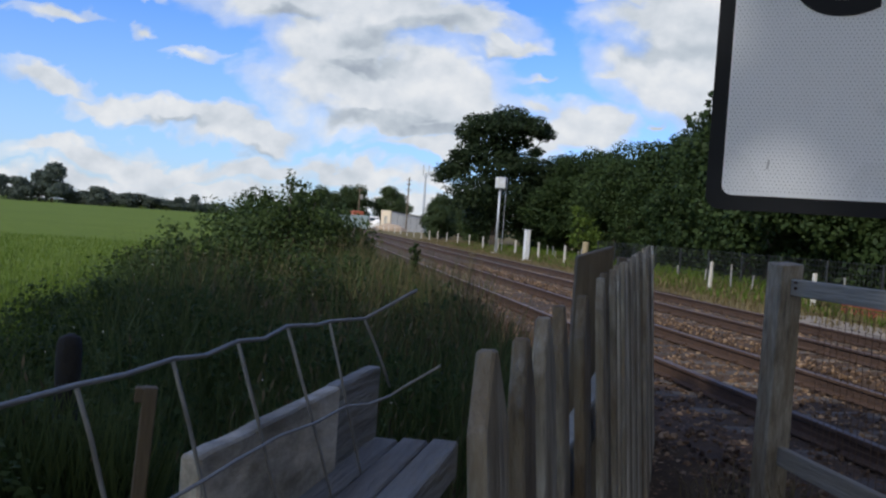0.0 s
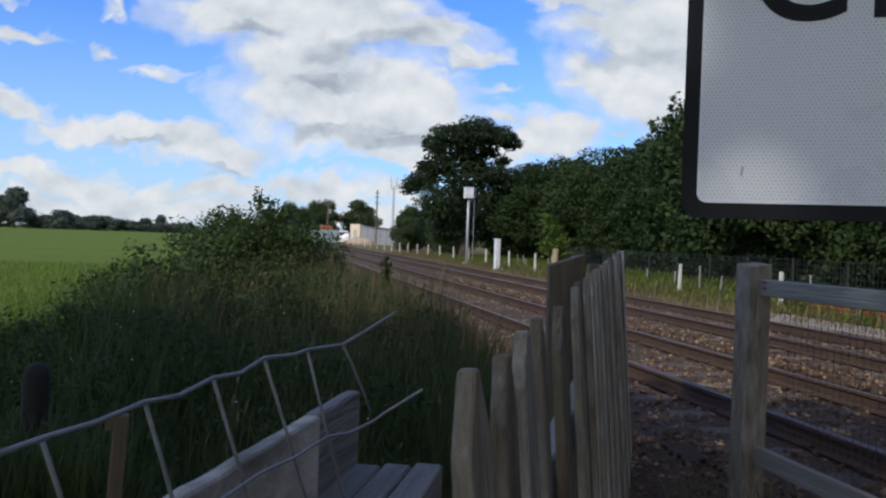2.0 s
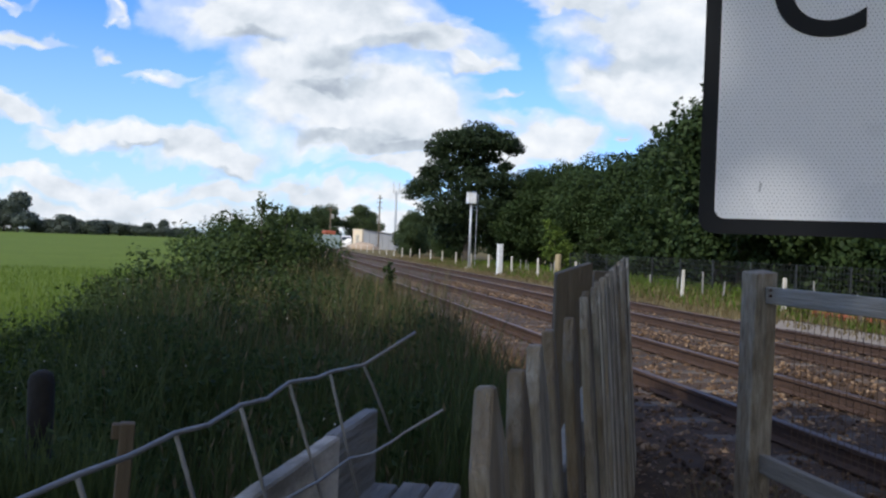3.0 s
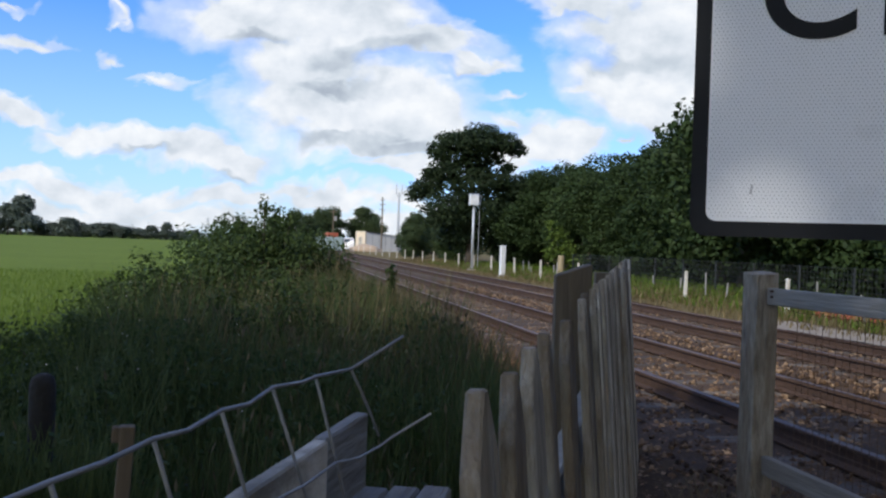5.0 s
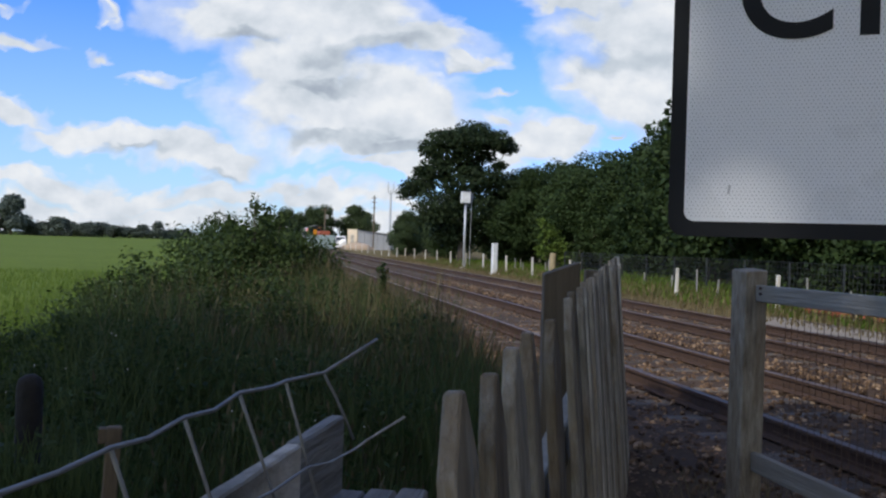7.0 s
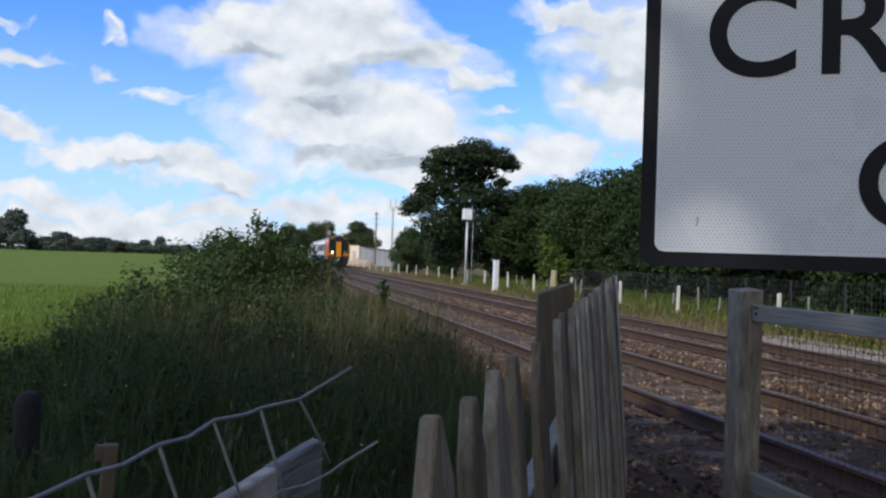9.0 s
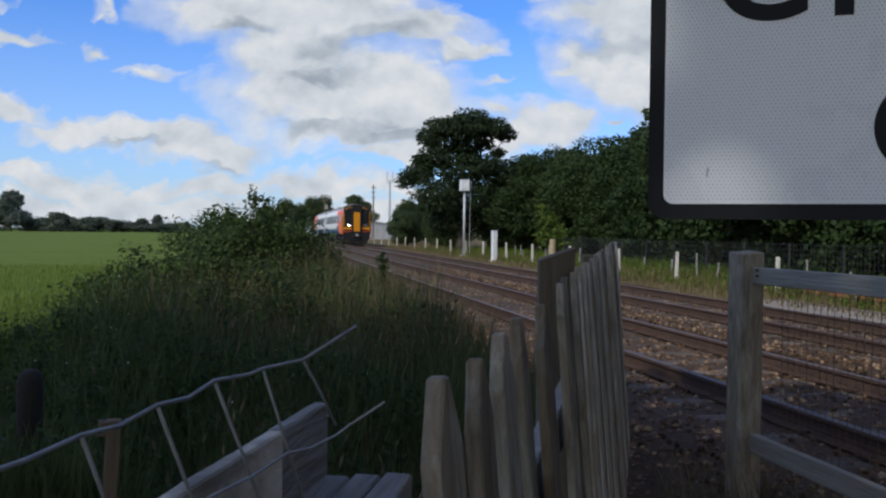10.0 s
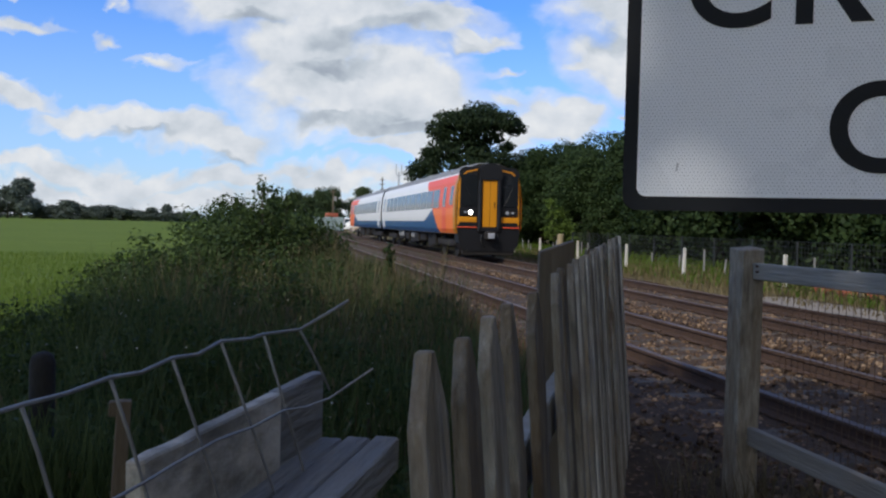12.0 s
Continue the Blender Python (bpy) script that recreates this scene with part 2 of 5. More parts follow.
M["sleeper"] = material("worn_sleeper", [(0.25, (0.038, 0.030, 0.023)), (0.55, (0.085, 0.068, 0.052)), (0.8, (0.19, 0.16, 0.125))], scale=9, rough=0.9, bump=0.5, stretch=(0.3, 1, 1), rand=0.3)
M["ballast"] = material("ballast_bed", [(0.2, (0.022, 0.013, 0.007)), (0.5, (0.058, 0.034, 0.018)), (0.8, (0.125, 0.078, 0.044))], scale=16, rough=0.95, bump=1.0, bump_scale=22)
M["stone"] = material("ballast_stone", [(0.1, (0.034, 0.020, 0.011)), (0.45, (0.098, 0.056, 0.029)), (0.75, (0.18, 0.112, 0.062)), (1.0, (0.32, 0.225, 0.14))], scale=25, rough=0.9, bump=0.4, rand=0.9)
M["field"] = material("young_crop_ground", [(0.25, (0.070, 0.104, 0.014)), (0.5, (0.102, 0.144, 0.019)), (0.75, (0.138, 0.18, 0.030))], scale=1.3, rough=0.95, bump=0.8, bump_scale=14, spec=0.1)
M["verge"] = material("dry_verge_ground", [(0.25, (0.07, 0.058, 0.026)), (0.5, (0.14, 0.112, 0.05)), (0.75, (0.22, 0.175, 0.085))], scale=2.2, rough=0.95, bump=0.8, bump_scale=20, spec=0.1)
M["earth"] = material("dark_earth", [(0.25, (0.032, 0.021, 0.012)), (0.5, (0.068, 0.045, 0.026)), (0.75, (0.125, 0.085, 0.050))], scale=6, rough=0.95, bump=0.9, bump_scale=30, spec=0.1)
M["path"] = material("gravel_path", [(0.25, (0.17, 0.145, 0.115)), (0.75, (0.33, 0.285, 0.235))], scale=9, rough=0.95, bump=0.5)
M["grass"] = leaf_material("verge_grass_blades", (0.036, 0.056, 0.018), (0.115, 0.145, 0.050), 0.4)
M["straw"] = leaf_material("dry_grass_blades", (0.09, 0.072, 0.034), (0.23, 0.18, 0.09), 0.25)
M["straw_dull"] = leaf_material("withered_blades", (0.08, 0.066, 0.034), (0.20, 0.16, 0.085), 0.25)
M["rusty_grass"] = leaf_material("withered_grass", (0.07, 0.045, 0.022), (0.20, 0.13, 0.065), 0.25)
M["litter"] = leaf_material("dead_leaves", (0.06, 0.032, 0.016), (0.26, 0.155, 0.085), 0.15)
# brighter leaf colour that stands in for sunlight on the foliage
M["sunleaf"] = leaf_material("sunlit_tone_leaves", (0.05, 0.085, 0.016), (0.14, 0.20, 0.04), 0.4)
M["crop"] = leaf_material("crop_blades", (0.07, 0.115, 0.014), (0.15, 0.215, 0.032), 0.4)
M["nettle"] = leaf_material("undergrowth_leaves", (0.020, 0.040, 0.012), (0.060, 0.096, 0.030), 0.4)
M["bush"] = leaf_material("bush_leaves", (0.024, 0.042, 0.012), (0.072, 0.105, 0.030), 0.35)
M["oak"] = leaf_material("oak_leaves", (0.014, 0.026, 0.012), (0.042, 0.062, 0.024), 0.22)
M["woodleaf"] = leaf_material("wood_edge_leaves", (0.015, 0.030, 0.010), (0.050, 0.078, 0.024), 0.28)
# pale bluish tone: the haze of distance is put into the leaf colour
M["hazed_farleaf"] = leaf_material("far_leaves_haze_tone", (0.08, 0.105, 0.09), (0.14, 0.165, 0.13), 0.35)
# a lighter green with some aerial haze mixed into the colour
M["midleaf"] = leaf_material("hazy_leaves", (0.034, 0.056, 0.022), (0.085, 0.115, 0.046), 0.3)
M["bark"] = material("bark", [(0.25, (0.03, 0.024, 0.018)), (0.75, (0.11, 0.09, 0.07))], scale=14, rough=0.95, bump=0.9, stretch=(1, 1, 0.25))
M["white_post"] = material("white_concrete_post", [(0.2, (0.40, 0.375, 0.32)), (0.6, (0.60, 0.57, 0.50)), (0.9, (0.72, 0.69, 0.62))], scale=12, rough=0.8, bump=0.2, stain=((0.34, 0.31, 0.25), 0.35))
M["cabinet"] = material("pale_cabinet_paint", [(0.2, (0.58, 0.60, 0.60)), (0.8, (0.76, 0.78, 0.78))], scale=5, rough=0.5, bump=0.05, stain=((0.42, 0.40, 0.35), 0.3))
M["steel_dull"] = material("grey_weathered_stake", [(0.2, (0.16, 0.155, 0.14)), (0.8, (0.34, 0.33, 0.30))], scale=12, rough=0.9, bump=0.2)
M["stump"] = material("cut_stump", [(0.2, (0.20, 0.16, 0.09)), (0.8, (0.40, 0.33, 0.20))], scale=10, rough=0.9, bump=0.5)
M["steel"] = material("galvanised_steel", [(0.2, (0.36, 0.38, 0.40)), (0.8, (0.56, 0.58, 0.60))], scale=9, rough=0.5, metal=0.4, bump=0.05)
M["sign_white"] = material("reflective_sheet", [(0.3, (0.78, 0.81, 0.86)), (0.7, (0.85, 0.87, 0.91))], scale=5, rough=0.28, bump=0.0, spec=0.5)
M["sign_dot"] = material("reflective_sheet_cells", [(0.3, (0.36, 0.38, 0.42)), (0.7, (0.48, 0.50, 0.54))], scale=5, rough=0.4, bump=0.0)
M["sign_black"] = material("black_vinyl", [(0.3, (0.010, 0.011, 0.014)), (0.7, (0.018, 0.02, 0.024))], scale=8, rough=0.6, bump=0.0, spec=0.2)
M["cream"] = material("cream_render", [(0.2, (0.58, 0.48, 0.34)), (0.8, (0.74, 0.63, 0.46))], scale=1.5, rough=0.9, bump=0.1)
M["spoil"] = material("sandy_spoil", [(0.2, (0.30, 0.22, 0.15)), (0.8, (0.52, 0.41, 0.30))], scale=2, rough=0.95, bump=0.8)
M["palewall"] = material("pale_cladding", [(0.2, (0.52, 0.51, 0.48)), (0.8, (0.68, 0.67, 0.63))], scale=0.8, rough=0.8, bump=0.1)
M["teal"] = plain("pale_green_paint", (0.34, 0.42, 0.40), 0.6)
M["orange"] = plain("orange_paint", (0.36, 0.095, 0.05), 0.7)
M["train_white"] = plain("white_coach_paint", (0.82, 0.80, 0.76), 0.4, coat=0.1)
M["train_blue"] = plain("blue_coach_paint", (0.010, 0.078, 0.20), 0.4, coat=0.1)
M["train_red"] = plain("red_coach_paint", (0.88, 0.115, 0.045), 0.45, coat=0.05)
M["train_orange"] = plain("orange_coach_paint", (0.95, 0.20, 0.03), 0.45, coat=0.05)
M["train_yellow"] = plain("yellow_end_paint", (0.64, 0.255, 0.008), 0.4, coat=0.1)
M["train_black"] = plain("black_end_paint", (0.006, 0.006, 0.007), 0.5)
M["train_roof"] = plain("grey_roof", (0.22, 0.22, 0.21), 0.6)
M["train_glass"] = material("tinted_glass", [(0.3, (0.03, 0.045, 0.06)), (0.7, (0.06, 0.08, 0.10))], scale=1.2, rough=0.18, bump=0.0, spec=0.8)
M["cab_glass"] = material("dark_windscreen", [(0.3, (0.008, 0.010, 0.012)), (0.7, (0.016, 0.018, 0.02))], scale=1.2, rough=0.25, bump=0.0, spec=0.3)
M["under"] = material("grimy_underframe", [(0.2, (0.006, 0.005, 0.0045)), (0.8, (0.026, 0.021, 0.017))], scale=3, rough=0.85, bump=0.3)
M["lamp"] = glow("lit_headlamp", (1.0, 0.97, 0.90), 9.0)
M["lens"] = plain("unlit_lamp_glass", (0.35, 0.36, 0.38), 0.2)


# ---- mesh helpers ----
def mesh_of(bm, name, material_, smooth=False):
    me = bpy.data.meshes.new(name)
    bm.normal_update()
    bm.to_mesh(me)
    bm.free()
    if smooth:
        for p in me.polygons:
            p.use_smooth = True
    for mm in (material_ if isinstance(material_, list) else [material_]):
        me.materials.append(mm)
    return me


def part(name, bm, material_, parent=None, label="", smooth=False, m=None):
    ob = new(name, bm if isinstance(bm, bpy.types.Mesh) else mesh_of(bm, name, material_, smooth))
    if parent:
        ob.parent = parent
    if m is not None:
        ob.matrix_basis = m
    if label:
        ob["label"] = label
    return ob


def thing(name, label, category, m=None, group="", kind=""):
    ob = new(name)
    ob.empty_display_size = 0.1
    if m is not None:
        ob.matrix_basis = m
    return tagged(ob, label, category, group, kind)


def add_box(bm, x0, x1, y0, y1, z0, z1, bevel=0.0, m=None):
    vs = [bm.verts.new((x, y, z)) for x in (x0, x1) for y in (y0, y1) for z in (z0, z1)]
    fs = [bm.faces.new([vs[i] for i in q]) for q in ((0, 1, 3, 2), (4, 6, 7, 5), (0, 4, 5, 1), (2, 3, 7, 6), (0, 2, 6, 4), (1, 5, 7, 3))]
    if bevel:
        es = {e for f in fs for e in f.edges}
        r = bmesh.ops.bevel(bm, geom=list(es), offset=bevel, segments=1, affect="EDGES")
        vs = list({v for f in r["faces"] for v in f.verts} | {v for v in vs if v.is_valid})
    if m is not None:
        bmesh.ops.transform(bm, matrix=m, verts=[v for v in vs if v.is_valid])
    return vs


def box(x0, x1, y0, y1, z0, z1, bevel=0.0, m=None):
    bm = bmesh.new()
    add_box(bm, x0, x1, y0, y1, z0, z1, bevel, m)
    return bm


def add_tube(bm, pts, radii, sides=6, caps=True):
    """A tube along pts; radii: one or one a point."""
    pts = [Vector(p) for p in pts]
    if isinstance(radii, (int, float)):
        radii = [radii] * len(pts)
    rings = []
    for i, p in enumerate(pts):
        d = (pts[min(i + 1, len(pts) - 1)] - pts[max(i - 1, 0)]).normalized()
        a = d.orthogonal().normalized() if abs(d.z) > 0.9 else d.cross(Vector((0, 0, 1))).normalized()
        b = d.cross(a)
        rings.append([bm.verts.new(p + radii[i] * (math.cos(k * math.tau / sides) * a + math.sin(k * math.tau / sides) * b)) for k in range(sides)])
    for r0, r1 in zip(rings, rings[1:]):
        for k in range(sides):
            bm.faces.new((r0[k], r0[(k + 1) % sides], r1[(k + 1) % sides], r1[k]))
    if caps:
        bm.faces.new(rings[0][::-1])
        bm.faces.new(rings[-1])


def tube(pts, radii, sides=6):
    bm = bmesh.new()
    add_tube(bm, pts, radii, sides)
    return bm


def prism(profile, y0, y1):
    """A profile of (x, z) carried along y."""
    bm = bmesh.new()
    a = [bm.verts.new((x, y0, z)) for x, z in profile]
    b = [bm.verts.new((x, y1, z)) for x, z in profile]
    n = len(profile)
    for i in range(n):
        bm.faces.new((a[i], a[(i + 1) % n], b[(i + 1) % n], b[i]))
    bm.faces.new(a[::-1])
    bm.faces.new(b)
    bmesh.ops.recalc_face_normals(bm, faces=bm.faces)
    return bm


def quads_mesh(name, centers, ax, ay, material_):
    """Many four-cornered leaves: centre, half length along ax and half width along ay, pointed at the tip."""
    n = len(centers)
    v = np.empty((n, 4, 3))
    v[:, 0] = centers - ax
    v[:, 1] = centers + ay - ax * 0.1
    v[:, 2] = centers + ax
    v[:, 3] = centers - ay - ax * 0.1
    return faces_mesh(name, v.reshape(-1, 3), 4, material_)


def faces_mesh(name, verts, k, material_):
    me = bpy.data.meshes.new(name)
    n = len(verts) // k
    me.vertices.add(len(verts))
    me.vertices.foreach_set("co", np.ascontiguousarray(verts, dtype=np.float32).ravel())
    me.loops.add(n * k)
    me.loops.foreach_set("vertex_index", np.arange(n * k, dtype=np.int32))
    me.polygons.add(n)
    me.polygons.foreach_set("loop_start", np.arange(0, n * k, k, dtype=np.int32))
    me.update(calc_edges=True)
    me.materials.append(material_)
    return me


def rand_dirs(rng, n):
    d = rng.normal(size=(n, 3))
    return d / np.linalg.norm(d, axis=1)[:, None]


def leaves_on(rng, blobs, n, size, material_, name="leaves", shell=0.55, flat=0.75):
    """Leaves scattered through the outer part of a cloud of ellipsoids (x, y, z, rx, ry, rz)."""
    bl = np.array(blobs, float)
    w = (bl[:, 3] * bl[:, 4] + bl[:, 4] * bl[:, 5] + bl[:, 3] * bl[:, 5])
    idx = rng.choice(len(bl), size=n, p=w / w.sum())
    d = rand_dirs(rng, n)
    r = shell + (1.06 - shell) * rng.random(n) ** 0.6
    lump = 1 + 0.16 * np.sin(d[:, 0] * 5 + idx) * np.sin(d[:, 1] * 6 + idx * 2) + 0.12 * np.sin(d[:, 2] * 9 + idx * 3)
    c = bl[idx, :3] + d * (r * lump)[:, None] * bl[idx, 3:]
    nrm = d * 0.6 + rand_dirs(rng, n) * flat + np.array([0, 0, 0.35])
    nrm /= np.linalg.norm(nrm, axis=1)[:, None]
    t = np.cross(nrm, rand_dirs(rng, n))
    t /= np.linalg.norm(t, axis=1)[:, None]
    b = np.cross(nrm, t)
    s = size * (0.6 + 0.8 * rng.random(n))
    return quads_mesh(name, c, t * s[:, None], b * (s * 0.55)[:, None], material_)


def trunk_bm(rng, height, r0, blobs, lean=0.3, limbs=7):
    bm = bmesh.new()
    top = height * 0.75
    pts = [(lean * rng.normal() * k * 0.12, lean * rng.normal() * k * 0.12, top * k / 6) for k in range(7)]
    add_tube(bm, pts, [r0 * (1.25 if k == 0 else 1 - 0.13 * k) for k in range(7)], 8)
    for i in range(limbs):
        k = 2 + i % 4
        b = blobs[int(rng.integers(len(blobs)))]
        e = Vector(b[:3])
        s = Vector(pts[k])
        mid = s.lerp(e, 0.5) + Vector((0, 0, -0.06 * height))
        add_tube(bm, [s, mid, e], [r0 * 0.42, r0 * 0.26, r0 * 0.08], 5)
    return bm


# ---- ground ----
RA, RB, RC, RD = 4.10, 5.605, 7.605, 9.11


def ground_z(x, y):
    h = 0.05 * noise.noise((x * 0.25, y * 0.25, 0)) + 0.03 * noise.noise((x * 1.1, y * 1.1, 3))
    return -0.24 + h * (1 if abs(x) < 40 and abs(y) < 90 else 0)


def build_ground():
    xs = sorted(set([-2500, -1200, -600, -300, -150, -80, -50, -35, -25, -18] + [round(-14 + 0.5 * i, 2) for i in range(66)] + [21, 26, 35, 50, 80, 150, 300, 600, 1200, 2500]))
    ys = sorted(set([-600, -200, -60, -30, -18] + [round(-12 + 0.6 * i, 2) for i in range(120)] + [65, 72, 80, 95, 110, 150, 200, 300, 500, 900, 1600, 3500]))
    bm = bmesh.new()
    g = [[bm.verts.new((x, y, ground_z(x, y))) for y in ys] for x in xs]
    for i in range(len(xs) - 1):
        for j in range(len(ys) - 1):
            f = bm.faces.new((g[i][j], g[i + 1][j], g[i + 1][j + 1], g[i][j + 1]))
            cx = (xs[i] + xs[i + 1]) / 2 + 0.5 * noise.noise((ys[j] * 0.4, xs[i], 9))
            f.material_index = 0 if cx < -1.8 else 2 if cx < 10.6 else 1
            f.smooth = True
    tagged(part("ground", bm, [M["field"], M["verge"], M["earth"]]), "flat farmland with a green crop beside a dry railway verge", "ground", kind="structure")


build_ground()


# ---- railway ----
def build_bed():
    prof = [(2.55, -0.30), (3.1, -0.21), (3.3, -0.18), (6.3, -0.18), (6.6, -0.13), (6.9, -0.18), (9.9, -0.18), (10.2, -0.2), (10.9, -0.30)]
    bm = bmesh.new()
    ys = [-30 + 1.0 * i for i in range(100)] + [80, 120, 180, 260, 400]
    rows = [[bm.verts.new((x + (0.07 * noise.noise((x, y * 0.7, 5)) if k in (0, 1, 8) else 0), y, z + 0.02 * noise.noise((x * 2, y * 2, 1)))) for k, (x, z) in enumerate(prof)] for y in ys]
    for a, b in zip(rows, rows[1:]):
        for k in range(len(prof) - 1):
            bm.faces.new((a[k], a[k + 1], b[k + 1], b[k]))
    bed = tagged(part("ballast_bed", bm, M["ballast"]), "brown stone ballast bed under both railway tracks", "ballast", kind="structure")
    return bed


def rail_profile():
    h = [(0.07, -0.159), (0.07, -0.148), (0.012, -0.128), (0.010, -0.045), (0.035, -0.034), (0.035, -0.006), (0.027, 0.0)]
    return h + [(-x, z) for x, z in h[::-1]]


def rail(x, parent):
    bm = prism([(x + a, z) for a, z in rail_profile()], -30, 420)
    for f in bm.faces:
        if f.normal.z > 0.4 and f.calc_center_median().z > -0.01:
            f.material_index = 1
    return part("rail", bm, [M["rail_side"], M["rail_top"]], parent, "rusty steel rail with a worn shiny head")


def build_track(name, xa, xb, label):
    tr = thing(name, label, "railway track", kind="structure")
    rail(xa, tr)
    rail(xb, tr)
    mid = (xa + xb) / 2
    sl = mesh_of(box(-1.25, 1.25, -0.125, 0.125, -0.13, 0.0, 0.012), "sleeper", M["sleeper"])
    bm = bmesh.new()
    for s in (-1, 1):
        add_box(bm, -0.09, 0.09, -0.08, 0.08, 0.0, 0.03, 0.008, pose(s * 0.7525, 0, 0))
        for q in (-1, 1):
            add_box(bm, -0.025, 0.025, -0.05, 0.05, 0.02, 0.055, 0.01, pose(s * 0.7525 + q * 0.075, 0, 0))
    ch = mesh_of(bm, "rail_chair", M["rail_side"])
    rng = random.Random(int(xa * 10))
    for i in range(110):
        y = -5 + i * 0.68
        s = part("sleeper", sl, None, tr, m=pose(mid + rng.uniform(-0.03, 0.03), y + rng.uniform(-0.02, 0.02), -0.174, 0, 0, rng.uniform(-0.8, 0.8)))
        part("rail_chair", ch, None, s)
    far = bmesh.new()
    for i in range(110, 330):
        add_box(far, -1.25, 1.25, -0.125, 0.125, -0.13, 0.0, 0, pose(mid, -5 + i * 0.68, -0.174))
    tagged(part("far_sleepers", far, M["sleeper"], tr), kind="stuff")


def build_stones():
    rng = np.random.default_rng(5)
    base = bmesh.new()
    bmesh.ops.create_icosphere(base, subdivisions=1, radius=1)
    bv = np.array([v.co[:] for v in base.verts])
    bf = np.array([[v.index for v in f.verts] for f in base.faces])
    base.free()
    n = 36000
    y = np.where(rng.random(n) < 0.12, -6 + 7 * rng.random(n), 1.0 + 31 * rng.random(n) ** 1.6)
    x = np.where(rng.random(n) < 0.12, 1.2 + 1.5 * rng.random(n), 2.5 + 8.3 * rng.random(n))
    z = np.where(x < 3.1, -0.245 + np.clip(x - 2.5, 0, 1) * 0.06, np.where(x > 10.2, -0.24, -0.185))
    z = z + np.where(np.abs(x - 6.6) < 0.3, 0.05, 0)
    s = 0.014 + 0.021 * rng.random(n)
    me = bpy.data.meshes.new("ballast_stones")
    verts = np.empty((n, len(bv), 3))
    for i in range(n):
        q = np.array(Euler(tuple(rng.random(3) * 6.28)).to_matrix())
        k = s[i] * (0.6 + 0.7 * rng.random(3))
        verts[i] = (bv * (0.8 + 0.4 * rng.random((len(bv), 1))) * k) @ q + (x[i], y[i], z[i])
    faces = (bf[None] + (np.arange(n) * len(bv))[:, None, None]).reshape(-1, 3)
    me.from_pydata(verts.reshape(-1, 3).tolist(), [], faces.tolist())
    me.materials.append(M["stone"])
    tagged(new("ballast_stones", me), "loose brown and grey ballast stones between the rails", "ballast", kind="stuff")


bed = build_bed()
build_track("near_track", RA, RB, "near railway track with rusty rails on worn sleepers")
build_track("far_track", RC, RD, "far railway track with rusty rails on worn sleepers")
build_stones()


# ---- foot crossing fences ----
FD = Vector((0.430, 0.903, 0)).normalized()
FA = math.degrees(math.atan2(FD.y, FD.x))
F0 = Vector((0.306, 0.595, 0))
GZ = -0.24


def picket_bm(w, t, h, tip):
    """A pale with a pointed top; x along the fence, y its thickness."""
    bm = bmesh.new()
    prof = [(-w / 2, 0), (w / 2, 0), (w / 2, h - tip), (0.008, h), (-0.008, h), (-w / 2, h - tip)]
    a = [bm.verts.new((x, -t / 2, z)) for x, z in prof]
    b = [bm.verts.new((x, t / 2, z)) for x, z in prof]
    n = len(prof)
    for i in range(n):
        bm.faces.new((a[i], b[i], b[(i + 1) % n], a[(i + 1) % n]))
    bm.faces.new(a)
    bm.faces.new(b[::-1])
    bmesh.ops.bevel(bm, geom=list(bm.edges), offset=0.0025, segments=1, affect="EDGES")
    bmesh.ops.recalc_face_normals(bm, faces=bm.faces)
    return bm


def build_picket_fence():
    f = thing("picket_fence", "weathered grey picket fence with pointed pales beside the foot crossing", "fence")
    rng = random.Random(4)
    side = Vector((-FD.y, FD.x, 0))
    lean = 4.6      # the old fence leans away from the crossing
    tl = math.tan(math.radians(lean))
    heads = [(-0.010, 1.175), (0.141, 1.169), (0.319, 1.177), (0.503, 1.180), (0.693, 1.182), (1.10, 1.197), (1.33, 1.199)]
    heads += [(1.33 + 0.2 * k, 1.199 + 0.0026 * k) for k in range(1, 22)]
    for i, (s, top) in enumerate(heads):
        h = (top + (0 if i < 7 else rng.uniform(-0.006, 0.006)) - GZ + 0.01) / math.cos(radians(lean))
        bm = picket_bm(0.094 + rng.uniform(-0.005, 0.005), 0.0185, h, 0.072)
        p = F0 + FD * s - side * (0.003 + h * math.sin(radians(lean)))
        part("pale", bm, M["wood"], f, m=pose(p.x, p.y, GZ - 0.01, -lean + rng.uniform(-0.4, 0.4), rng.uniform(-0.25, 0.25), FA + rng.uniform(-2, 2)))
    for z in (0.16, 0.86):
        p = F0 + FD * 2.5 + side * (0.034 - (1.17 - z) * tl)
        part("fence_rail", box(-2.6, 2.6, -0.02, 0.02, -0.045, 0.045, 0.004), M["wood_h"], f, m=pose(p.x, p.y, z, -lean, 0, FA))
    # square posts behind the pales, their tops cut on a slope
    for x, y, z, slope in ((1.152, 2.63, 1.236, 0.026), (2.28, 5.05, 1.16, 0.0)):
        bm = box(-0.062, 0.062, -0.06, 0.06, 0, z - GZ, 0.004)
        for v in bm.verts:
            if v.co.z > 1:
                v.co.z += slope * v.co.x / 0.072
        part("post", bm, M["wood_dark"], f, m=pose(x, y, GZ, 0, 0, -15))


